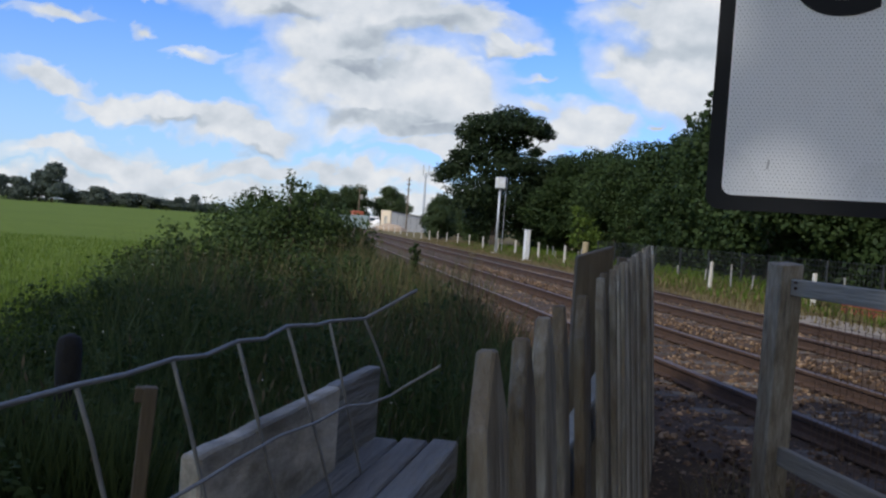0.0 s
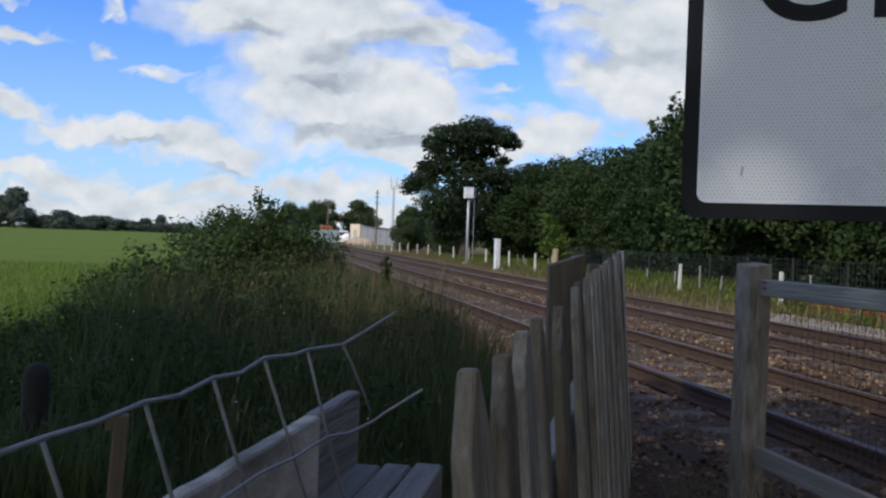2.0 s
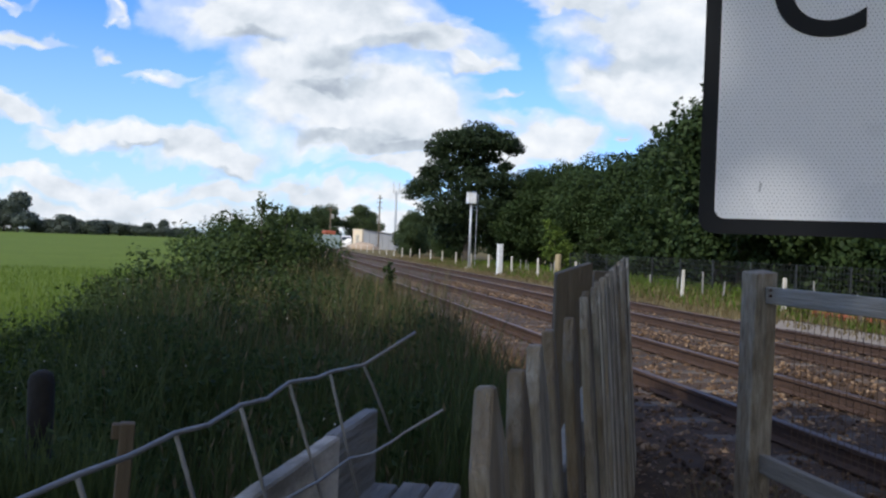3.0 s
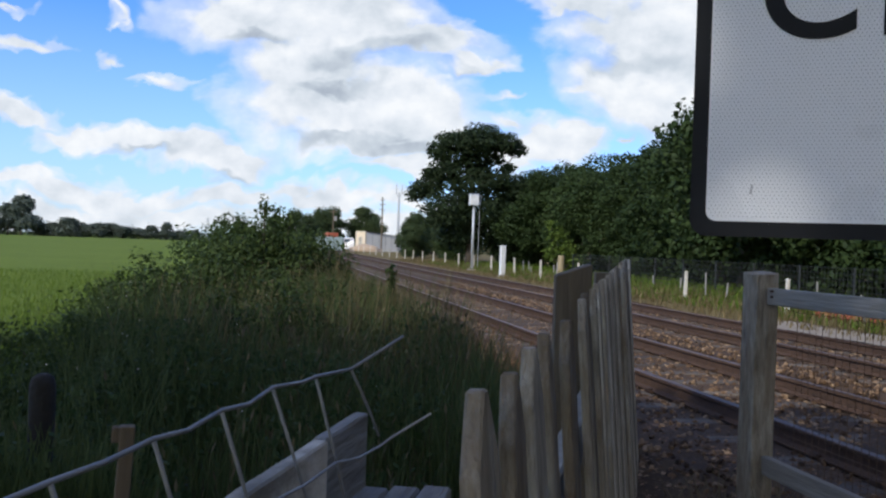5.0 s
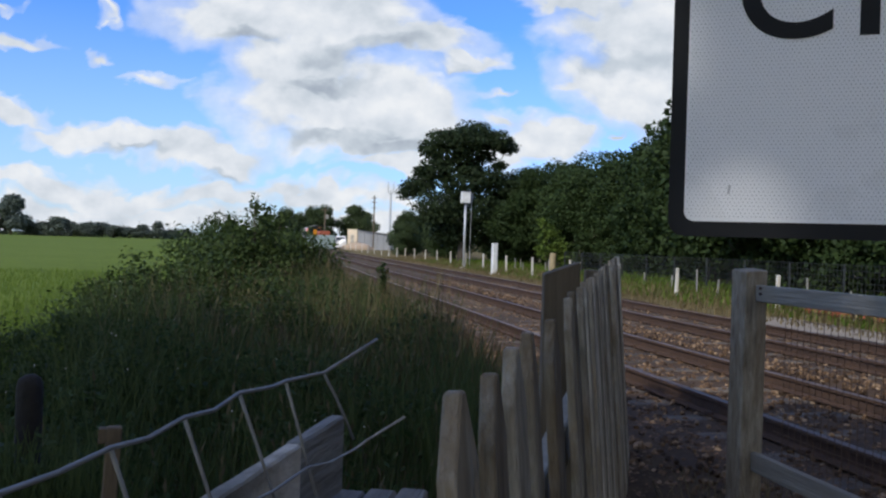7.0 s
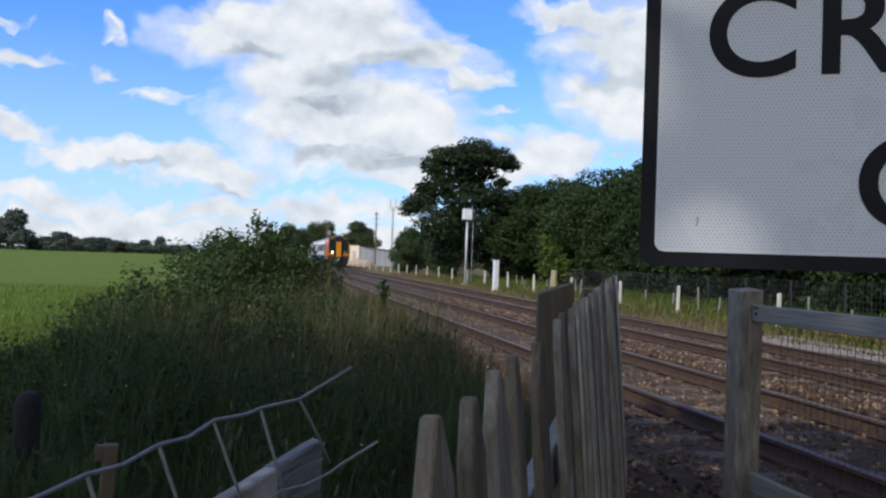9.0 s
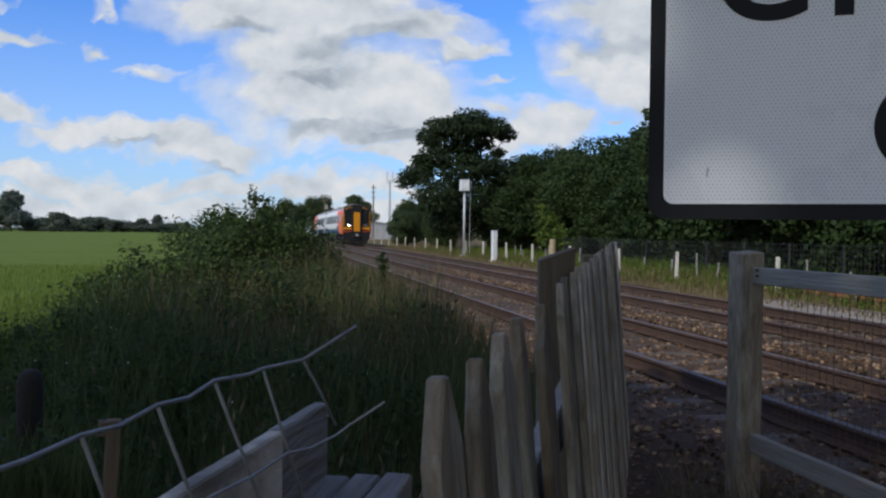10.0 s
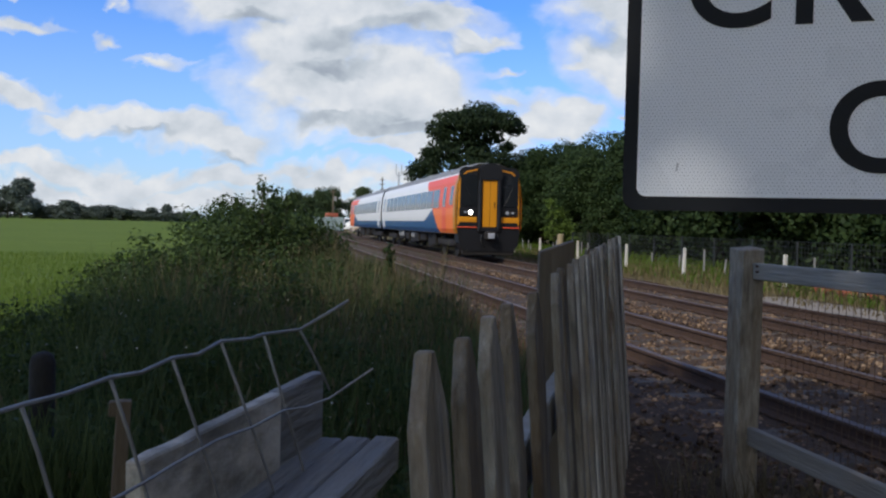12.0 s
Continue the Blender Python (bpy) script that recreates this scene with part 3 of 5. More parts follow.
def build_gate_fence():
    f = thing("post_and_rail_fence", "grey timber post and rail fence with wire mesh beside the track", "fence")
    bm = box(-0.0675, 0.0675, -0.0675, 0.0675, 0, 1.215 - GZ, 0.006)
    for v in bm.verts:
        if v.co.z > 1:
            v.co.z += 0.012 * (v.co.x + v.co.y) / 0.15
    part("post", bm, M["wood"], f, m=pose(2.719, 3.918, GZ, 0, 0, 2))
    part("post", box(-0.07, 0.07, -0.07, 0.07, 0, 1.2 - GZ, 0.006), M["wood"], f, m=pose(2.719, 1.2, GZ))
    part("top_rail", box(-0.022, 0.022, 1.2, 3.85, -0.045, 0.045, 0.004), M["wood_h"], f, m=pose(2.735, 0, 1.09))
    part("bottom_rail", box(-0.022, 0.022, 1.2, 3.85, -0.05, 0.05, 0.004), M["wood_h"], f, m=pose(2.735, 0, 0.18))
    bm = bmesh.new()
    for i in range(49):
        add_tube(bm, [(2.765, 1.25 + i * 0.05, 0.16), (2.765, 1.25 + i * 0.05, 1.06)], 0.0016, 4)
    for i in range(18):
        add_tube(bm, [(2.768, 1.2, 0.17 + i * 0.05), (2.768, 3.74, 0.17 + i * 0.05)], 0.0016, 4)
    part("wire_mesh", bm, M["mesh_rust"], f, "rusty square wire mesh")
    bm = bmesh.new()
    for z in (1.15, 1.12):
        bmesh.ops.create_cone(bm, cap_ends=True, segments=8, radius1=0.008, radius2=0.006, depth=0.012, matrix=pose(2.698, 3.78, z - 0.03, 0, 90, 0))
    part("bolt", bm, M["rail_side"], f)


build_picket_fence()
build_gate_fence()


# ---- sign ----
def text_mesh(body, size):
    cu = bpy.data.curves.new("lettering", "FONT")
    cu.body, cu.size, cu.extrude, cu.offset = body, size, 0.0006, 0.017 * size
    ob = bpy.data.objects.new("lettering", cu)
    scene.collection.objects.link(ob)
    bpy.context.view_layer.update()
    me = bpy.data.meshes.new_from_object(ob.evaluated_get(bpy.context.evaluated_depsgraph_get()))
    bpy.data.objects.remove(ob)
    return me


def rounded(w, h, r, z, seg=6):
    pts = []
    for cx, cy, a in ((w - r, r, -90), (w - r, h - r, 0), (r, h - r, 90), (r, r, 180)):
        for k in range(seg + 1):
            t = radians(a + 90 * k / seg)
            pts.append((cx + r * math.cos(t), cy + r * math.sin(t), z))
    return pts


def slab(w, h, r, z0, z1, x=0.0, y=0.0):
    bm = bmesh.new()
    a = [bm.verts.new((p[0] + x, p[1] + y, z0)) for p in rounded(w, h, r, 0)]
    b = [bm.verts.new((p[0] + x, p[1] + y, z1)) for p in rounded(w, h, r, 0)]
    n = len(a)
    for i in range(n):
        bm.faces.new((a[i], a[(i + 1) % n], b[(i + 1) % n], b[i]))
    bm.faces.new(a[::-1])
    bm.faces.new(b)
    return bm


def build_sign():
    # local x along the plate, y up, z out of its face
    ang = math.degrees(math.atan2(-0.49, 0.87))
    m = pose(0.517, 0.611, 1.324) @ pose(0, 0, 0, 90, 0, ang)
    s = thing("warning_sign", "white reflective crossing sign with black border and black capitals", "sign", m)
    w, h = 0.62, 0.46
    part("plate", slab(w, h, 0.016, -0.004, 0.0), M["sign_black"], s, "black bordered metal plate")
    part("sheet", slab(w - 0.03, h - 0.03, 0.010, 0.0, 0.0012, 0.015, 0.015), M["sign_white"], s, "white reflective sheeting")
    # cells pressed into the reflective sheet
    bm = bmesh.new()
    for i in range(100):
        for j in range(82):
            x, y = 0.018 + i * 0.0040 + (j % 2) * 0.0020, 0.020 + j * 0.0035
            if x < 0.42 and y < h - 0.02:
                r = 0.00075
                bm.faces.new([bm.verts.new((x + r * a, y + r * b, 0.00128)) for a, b in ((1, 0), (0, 1), (-1, 0), (0, -1))])
    tagged(part("cell_pattern", bm, M["sign_dot"], s), kind="stuff")
    for ch, x, y, sz in (("C", 0.063, 0.194, 0.126), ("R", 0.168, 0.194, 0.126), ("O", 0.2035, 0.0435, 0.126)):
        me = text_mesh(ch, sz)
        me.materials.append(M["sign_black"])
        xs = [v.co.x for v in me.vertices]
        for v in me.vertices:
            v.co.x -= min(xs)
        part("letter", me, None, s, m=pose(x, y, 0.0018))
    scratch = bmesh.new()
    add_box(scratch, 0, 0.002, 0, 0.009, 0, 0.0004, 0, pose(0.055, 0.042, 0.0013, 0, 0, -8))
    part("scratch", scratch, M["sign_dot"], s)
    part("pole", tube([(0.33, -1.56, -0.045), (0.33, 0.44, -0.045)], 0.038, 14), M["steel"], s, smooth=True)
    for y in (0.08, 0.38):
        part("clamp", box(0.28, 0.38, y - 0.02, y + 0.02, -0.09, -0.004, 0.004), M["steel"], s)


build_sign()


# ---- stile boards and torn netting ----
ND = Vector((0.132, 0.274, 0)).normalized()
NA = math.degrees(math.atan2(ND.y, ND.x))


def at_net(s, z, off=0.0):
    p = Vector((0.036, 0.168, 0)) + ND * s + Vector((-ND.y, ND.x, 0)) * off
    return (p.x, p.y, z)


def build_netting():
    n = thing("torn_wire_netting", "bent galvanised netting with cut ends standing loose over the boards", "wire netting")
    top = [at_net(-0.16, 1.212), at_net(-0.036, 1.216), at_net(0.0, 1.217), at_net(0.03, 1.2165), at_net(0.063, 1.2185), at_net(0.09, 1.2165), at_net(0.121, 1.220), at_net(0.15, 1.218),
           at_net(0.178, 1.2225), at_net(0.22, 1.219), at_net(0.240, 1.2195), at_net(0.304, 1.2155), (0.188, 0.452, 1.226), (0.2085, 0.463, 1.237)]
    part("top_strand", tube(top, 0.0012, 7), M["wire"], n, smooth=True)
    low = [at_net(-0.10, 1.150, -0.005), at_net(0.02, 1.154, -0.005), at_net(0.089, 1.156, -0.005), at_net(0.117, 1.158, -0.005), at_net(0.166, 1.160, -0.005), at_net(0.217, 1.157, -0.005), at_net(0.267, 1.158, -0.005),
           at_net(0.295, 1.155, -0.011), at_net(0.345, 1.152, -0.010), (0.205, 0.478, 1.158), (0.229, 0.452, 1.181)]
    part("lower_strand", tube(low, 0.0010, 7), M["wire"], n, smooth=True)
    for s0, z0, s1, z1 in ((0.0, 1.217, 0.0166, 1.169), (0.063, 1.2185, 0.092, 1.149), (0.121, 1.220, 0.172, 1.122), (0.178, 1.2225, 0.251, 1.106), (0.240, 1.2195, 0.318, 1.087), (0.304, 1.2155, 0.345, 1.174)):
        k = 1.45
        part("stay", tube([at_net(s0, z0), at_net(s0 + (s1 - s0) * 0.5 + 0.001, (z0 + z1) / 2 + 0.001, -0.001), at_net(s1, z1, -0.003), at_net(s0 + (s1 - s0) * k, z0 + (z1 - z0) * k, -0.003)], 0.00105, 7), M["wire"], n, smooth=True)


def build_stile():
    st = thing("stile", "old wooden stile with a peeling pale board on a grey rail", "stile")
    a, b = Vector((0.079, 0.264, 0)), Vector((0.201, 0.554, 0))
    d = (b - a).normalized()
    ang = math.degrees(math.atan2(d.y, d.x))
    l = (b - a).length
    for x0, x1, off, mat, lab in ((0, l * 0.66, 0.0, M["wood_pale"], "pale peeling board"), (l * 0.664, l, 0.0015, M["wood_x"], "grey weathered board")):
        bm = bmesh.new()
        add_box(bm, x0, x1, -0.006, 0.006, -0.085, 0.0, 0.0015)
        bmesh.ops.subdivide_edges(bm, edges=[e for e in bm.edges if e.calc_length() > 0.09], cuts=10)
        for v in bm.verts:
            v.co.z += 0.0015 * noise.noise((v.co.x * 30, 1, off))
        part("upright_board", bm, mat, st, lab, m=pose(a.x - 0.010, a.y + 0.005, 1.161, 0, 0, ang) @ pose(0, off, 0.0))
    for k in range(3):
        part("step_board", box(-0.10, l + 0.012 - 0.006 * k, -0.066 + 0.026 * k, -0.042 + 0.026 * k, -0.032, -0.001 * k, 0.002), M["wood_x"], st, m=pose(a.x, a.y, 1.1, 0, 0, ang))
    for s in (0.02, l - 0.05):
        p = a + d * s + Vector((d.y, -d.x, 0)) * 0.02
        part("leg", box(-0.03, 0.03, -0.03, 0.03, 0, 1.064 - GZ, 0.003), M["wood"], st, m=pose(p.x, p.y, GZ, 0, 0, ang))


build_netting()
build_stile()


def build_stakes():
    s = thing("leaning_stake", "thin old timber stake with a nailed head block", "stake", pose(-0.36, 2.5, GZ, 0, 3, 10))
    part("shaft", box(-0.022, 0.022, -0.02, 0.02, 0, 0.965, 0.004), M["wood_dark"], s)
    part("head_block", box(-0.045, 0.0, -0.018, 0.018, 0.915, 0.962, 0.004), M["wood_dark"], s)
    bm = tube([(0, 0, 0), (0, 0, 0.5), (0.005, 0, 0.80), (0.005, 0, 0.93), (0.005, 0, 0.965), (0.003, 0, 0.98)], [0.044, 0.044, 0.05, 0.05, 0.042, 0.02], 12)
    tagged(part("round_post", bm, M["char"], smooth=True, m=pose(-0.785, 3.4, GZ)), "dark round fence post in the undergrowth", "post")


build_stakes()


# ---- trackside ----
def build_white_posts():
    bm = box(-0.052, 0.052, -0.052, 0.052, 0, 0.98, 0.012)
    for v in bm.verts:
        if v.co.z > 0.9:
            v.co.x *= 0.8
            v.co.y *= 0.8
    me = mesh_of(bm, "post", M["white_post"])
    rng = random.Random(8)
    ys = [19.0, 24.4, 29.0, 34.0, 39.2, 43.9, 48.8, 53.5, 58.3, 63.2, 68, 73, 78, 83.5, 89, 95, 101, 108, 115, 123, 131, 140]
    for y in ys:
        ob = new("white_post", me)
        ob.matrix_basis = pose(13.2 + rng.uniform(-0.05, 0.05), y, -0.24, rng.uniform(-1.5, 1.5), rng.uniform(-1.5, 1.5), rng.uniform(-4, 4))
        tagged(ob, "short white concrete post in the line of the railway boundary", "post", "boundary posts")


def build_camera_pole():
    p = thing("equipment_pole", "tall grey steel pole with a white equipment box on top", "pole", pose(12.2, 49.9, -0.24))
    part("shaft", tube([(0, 0, 0), (0, 0, 2.2), (0, 0, 4.3)], [0.09, 0.078, 0.065], 12), M["steel"], p, smooth=True)
    part("base", box(-0.25, 0.25, -0.25, 0.25, 0, 0.12, 0.02), M["white_post"], p)
    part("equipment_box", box(-0.28, 0.28, -0.23, 0.23, 4.1, 4.78, 0.03), M["cabinet"], p, "white equipment box")
    part("hood", box(-0.30, 0.30, -0.26, 0.25, 4.78, 4.81, 0.01), M["steel"], p)
    part("bracket", tube([(0.1, 0, 3.9), (0.42, 0, 4.25), (0.45, 0, 4.75)], 0.02, 6), M["steel"], p)
    part("conduit", tube([(0.38, 0.1, 0), (0.40, 0.1, 4.0), (0.42, 0, 4.3)], 0.014, 6), M["steel"], p)


def build_cabinet():
    c = thing("trackside_cabinet", "narrow white trackside cabinet on a concrete foot", "cabinet", pose(11.95, 42.0, -0.24, 0, 0, 8))
    part("body", box(-0.135, 0.135, -0.12, 0.12, 0.06, 1.60, 0.015), M["cabinet"], c)
    part("roof", box(-0.15, 0.15, -0.135, 0.135, 1.60, 1.64, 0.01), M["cabinet"], c)
    part("door", box(-0.115, 0.115, -0.132, -0.122, 0.12, 1.54, 0.004), M["cabinet"], c)
    part("handle", box(0.07, 0.09, -0.15, -0.134, 0.76, 0.9, 0.003), M["steel"], c)
    part("foot", box(-0.24, 0.24, -0.22, 0.22, 0, 0.06, 0.01), M["white_post"], c)


def build_masts():
    m = thing("radio_mast", "slender grey radio mast with forked aerials", "mast", pose(25.15, 170, -0.24))
    part("shaft", tube([(0, 0, 0), (0, 0, 6), (0, 0, 12.2)], [0.32, 0.26, 0.18], 10), M["steel"], m)
    for s in (-1, 1):
        part("aerial", tube([(0, 0, 11.2), (s * 0.55, 0, 11.9), (s * 0.6, 0, 13.9)], 0.09, 6), M["steel"], m)
    p = thing("lineside_pole", "dark timber pole with short cross arms", "pole", pose(19.2, 150, -0.24))
    part("shaft", tube([(0, 0, 0), (0, 0, 10.0)], [0.16, 0.11], 8), M["wood_dark"], p)
    for z in (7.6, 8.6, 9.4):
        part("cross_arm", box(-0.45, 0.45, -0.06, 0.06, z, z + 0.12, 0.01), M["wood_dark"], p)


def build_far_poles():
    p = thing("utility_pole", "dark timber pole with a transformer among far trees", "pole", pose(10.0, 145, -0.24))
    part("shaft", tube([(0, 0, 0), (0, 0, 7.2)], [0.15, 0.11], 8), M["wood_dark"], p)
    part("cross_arm", box(-0.7, 0.7, -0.06, 0.06, 6.7, 6.85, 0.01), M["wood_dark"], p)
    part("transformer", box(0.12, 0.62, -0.25, 0.25, 5.2, 6.0, 0.05), M["steel_dull"], p)
    for x, y, hh in ((-38.7, 500, 13.0), (-61, 480, 7.5), (-52, 470, 7.0)):
        q = thing("lattice_pylon" if hh > 10 else "far_pole", "slender grey power line support on the skyline", "pylon", pose(x, y, -0.24), "power line")
        if hh > 10:
            for a, b in ((-1, -1), (-1, 1), (1, -1), (1, 1)):
                part("leg", tube([(a * 1.1, b * 1.1, 0), (a * 0.2, b * 0.2, hh)], 0.12, 5), M["steel"], q)
            for k in range(5):
                z0, z1 = hh * k / 5, hh * (k + 1) / 5
                w0, w1 = 1.1 - 0.9 * k / 5, 1.1 - 0.9 * (k + 1) / 5
                part("brace", tube([(-w0, -w0, z0), (w1, -w1, z1)], 0.08, 4), M["steel"], q)
            for z, w in ((8.5, 2.2), (10.5, 1.9), (12.3, 1.5)):
                part("cross_arm", box(-w, w, -0.1, 0.1, z, z + 0.2, 0.0), M["steel"], q)
        else:
            part("shaft", tube([(0, 0, 0), (0, 0, hh)], 0.2, 6), M["steel"], q)
            part("cross_arm", box(-1, 1, -0.1, 0.1, hh - 0.5, hh - 0.3, 0.0), M["steel"], q)


def build_hut():
    h = thing("trackside_building", "low pale clad building with a cream end wall", "building", pose(14.4, 150, -0.24, 0, 0, 0))
    ang = math.degrees(math.atan2(6.0, 11.5))
    L, W, H0, H1 = 12.6, 3.0, 3.5, 2.3
    m = pose(2.0, 0, 0, 0, 0, ang)

    def sloped(x0, x1, y0, y1, lift=0.0, z0=0.0):
        bm = box(x0, x1, y0, y1, z0, 1.0)
        for v in bm.verts:
            if v.co.z > 0.5 or z0:
                v.co.z = (lift if v.co.z > 0.9 else z0 - 1) + H0 + (H1 - H0) * v.co.x / L
        return bm

    part("side_wall", sloped(0, L, 0, 0.3), M["palewall"], h, "pale clad side wall", m=m)
    part("back_wall", sloped(0, L, W - 0.3, W), M["palewall"], h, m=m)
    part("end_wall", sloped(-0.3, 0.0, -0.05, W + 0.05, 0.12), M["cream"], h, "cream end wall", m=m)
    part("far_wall", sloped(L, L + 0.3, 0, W), M["palewall"], h, m=m)
    part("roof", sloped(0.02, L + 0.4, -0.2, W + 0.2, 0.14, 1.02 - 1e-3), M["steel_dull"], h, "grey sloping roof", m=m)
    part("door", box(-0.36, -0.304, 0.9, 1.9, 0.0, 2.6, 0.02), M["wood_pale"], h, m=m)
    for i in range(8):
        x = 1.4 + i * 1.45
        part("panel_seam", box(x - 0.02, x + 0.02, -0.03, -0.004, 0, H0 + (H1 - H0) * x / L - 0.02), M["steel_dull"], h, m=m)
    for x in (7.2, 8.6):
        part("window", box(x - 0.4, x + 0.4, -0.06, -0.032, 0.9, 2.2, 0.02), M["train_glass"], h, m=m)
    # spoil and stacked blocks before the end wall
    hp = bmesh.new()
    bmesh.ops.create_icosphere(hp, subdivisions=3, radius=1)
    for v in hp.verts:
        k = 1 + 0.22 * noise.noise((v.co.x * 2.3, v.co.y * 2.3, v.co.z * 2.3))
        v.co = Vector((v.co.x * 2.9 * k, v.co.y * 2.0 * k, max(v.co.z, 0) * 1.25 * k))
    tagged(part("spoil_heap", hp, M["spoil"], m=pose(15.6, 142.5, -0.26), smooth=True), "heap of pale sandy spoil before the building", "heap")
    v = thing("site_container", "pale green site container with orange plant on top", "container", pose(8.9, 140, -0.24, 0, 0, 12))
    part("body", box(-2.3, 2.3, -1.2, 1.2, 0.1, 2.35, 0.06), M["teal"], v)
    for k in range(9):
        part("rib", box(-2.1 + k * 0.52, -1.95 + k * 0.52, -1.24, -1.2, 0.2, 2.25, 0.01), M["teal"], v)
    part("top_crate", box(-0.3, 1.5, -1.0, 1.0, 2.35, 3.05, 0.1), M["orange"], v, "orange crate")
    part("skid", box(-2.2, 2.2, -1.0, 1.0, 0.0, 0.1, 0.0), M["under"], v)
    v = thing("white_van", "white works van parked beyond the bend of the path", "vehicle", pose(12.9, 146, -0.24, 0, 0, -4))
    bm = prism([(-0.95, 0.35), (0.95, 0.35), (0.95, 1.6), (0.8, 2.3), (-0.8, 2.3), (-0.95, 1.6)], -2.4, 2.4)
    for vv in bm.verts:
        if vv.co.y < 0 and vv.co.z > 1.7:
            vv.co.y += 1.1
    part("body", bm, M["train_white"], v)
    part("windscreen", box(-0.75, 0.75, -1.98, -1.9, 1.5, 2.1, 0.02), M["train_glass"], v)
    for x in (-0.9, 0.9):
        for y in (-1.5, 1.5):
            part("wheel", tube([(x - 0.1, y, 0.34), (x + 0.1, y, 0.34)], 0.34, 12), M["under"], v)


def build_far_mesh_fence():
    f = thing("mesh_fence", "dark wire mesh fence along the edge of the wood", "fence")
    for i in range(14):
        part("post", box(-0.025, 0.025, -0.025, 0.025, 0, 1.3, 0.005), M["mesh_dark"], f, m=pose(15.6, 10.0 + i * 2.4, -0.24))
    bm = bmesh.new()
    for k in range(8):
        add_tube(bm, [(15.6, 9, -0.08 + k * 0.16), (15.6, 41.5, -0.08 + k * 0.16)], 0.006, 4)
    for i in range(200):
        add_tube(bm, [(15.6, 9 + i * 0.16, -0.2), (15.6, 9 + i * 0.16, 1.06)], 0.005, 3)
    part("wire_mesh", bm, M["mesh_dark"], f)
    b = thing("orange_barrier", "low orange plastic barrier boards beside the gravel path", "barrier", pose(13.5, 16.4, -0.24))
    for k in range(2):
        part("board", box(-0.02, 0.02, -1.7, 1.9, 0.06 + 0.18 * k, 0.20 + 0.18 * k, 0.01), M["orange"], b)
    for y in (-1.6, 0.1, 1.8):
        part("foot", box(-0.16, 0.16, -0.05, 0.05, 0, 0.42, 0.02), M["white_post"], b)
    bm = bmesh.new()
    ys = [2 + i for i in range(16)]
    rows = [[bm.verts.new((x + 0.2 * noise.noise((x, y * 0.5, 2)), y, -0.19)) for x in (10.5, 10.9, 11.4, 12.0)] for y in ys]
    for a, c in zip(rows, rows[1:]):
        for k in range(3):
            bm.faces.new((a[k], a[k + 1], c[k + 1], c[k]))
    tagged(part("path", bm, M["path"]), "pale gravel path beside the far track", "path", kind="structure")


def build_verge_bits():
    rng = random.Random(21)
    me = mesh_of(box(-0.022, 0.022, -0.022, 0.022, 0, 0.85, 0.004), "stake", M["steel_dull"])
    for i in range(16):
        ob = new("thin_stake", me)
        k = rng.uniform(0.7, 1.15)
        ob.matrix_basis = pose(14.4 + rng.uniform(-0.5, 0.7), 18 + i * 2.1 + rng.uniform(-0.7, 0.7), -0.26, rng.uniform(-4, 4), rng.uniform(-4, 4), 0) @ Matrix.Diagonal((1, 1, k, 1))
        tagged(ob, "thin weathered stake standing in the far verge", "stake", "verge stakes")
    bm = tube([(0, 0, 0), (0, 0, 0.6), (0.02, 0, 1.16), (0.02, 0, 1.2)], [0.21, 0.18, 0.17, 0.14], 10)
    tagged(part("tree_stump", bm, M["stump"], m=pose(15.3, 42.3, -0.24)), "pale cut tree stump at the foot of the wood", "stump")
    # added bush for a sunlit patch of the wood, its light painted in
    b = thing("sunlit_tone_bush", "bush before the wood with sunlight put into its light green leaves", "bush", pose(16.7, 47.0, -0.24))
    r2 = np.random.default_rng(14)
    bl = [(0, 0, 2.4, 0.6, 0.5, 0.5), (-0.4, 0, 3.0, 0.35, 0.3, 0.3), (0.6, 0, 1.6, 0.7, 0.6, 0.5), (1.1, 0.1, 0.9, 0.6, 0.6, 0.5), (-0.2, 0.1, 1.3, 0.6, 0.6, 0.6)]
    for x, y, z, *_ in bl:
        part("stem", tube([(x * 0.15, y * 0.15, 0), (x * 0.6, y * 0.6, z * 0.6), (x, y, z)], [0.04, 0.03, 0.01], 5), M["bark"], b)
    part("crown", leaves_on(r2, bl, 1500, 0.10, M["sunleaf"], "crown", 0.3), None, b)


build_verge_bits()
build_white_posts()
build_camera_pole()
build_cabinet()
build_masts()
build_far_poles()
build_hut()
build_far_mesh_fence()


# ---- trees ----
def tree_mesh(seed, height, width, n, leaf, mat_leaf, low=0.25, blobs_n=16, flat_top=False):
    rng = np.random.default_rng(seed)
    blobs = []
    for i in range(blobs_n):
        t = rng.random()
        z = height * (low + (0.92 - low) * t)
        prof = math.sin(math.pi * min(1, 0.18 + 0.8 * t)) if not flat_top else (0.55 + 0.45 * t)
        a = rng.random() * math.tau
        r = width * 0.5 * prof * (0.35 + 0.5 * rng.random())
        s = width * (0.15 + 0.10 * rng.random())
        blobs.append((r * math.cos(a), r * math.sin(a), z, s, s, s * (0.75 if not flat_top else 0.6)))
    blobs.append((0, 0, height * (0.5 + low / 2), width * 0.3, width * 0.3, height * 0.26))
    leaves = leaves_on(rng, blobs, n, leaf, mat_leaf, "crown")
    trunk = mesh_of(trunk_bm(rng, height, 0.05 + height * 0.022, blobs), "trunk", M["bark"], True)
    return trunk, leaves


def tree(name, meshes, m, label, group=""):
    t = thing(name, label, "tree", m, group)
    part("trunk", meshes[0], None, t)
    part("crown", meshes[1], None, t)
    return t


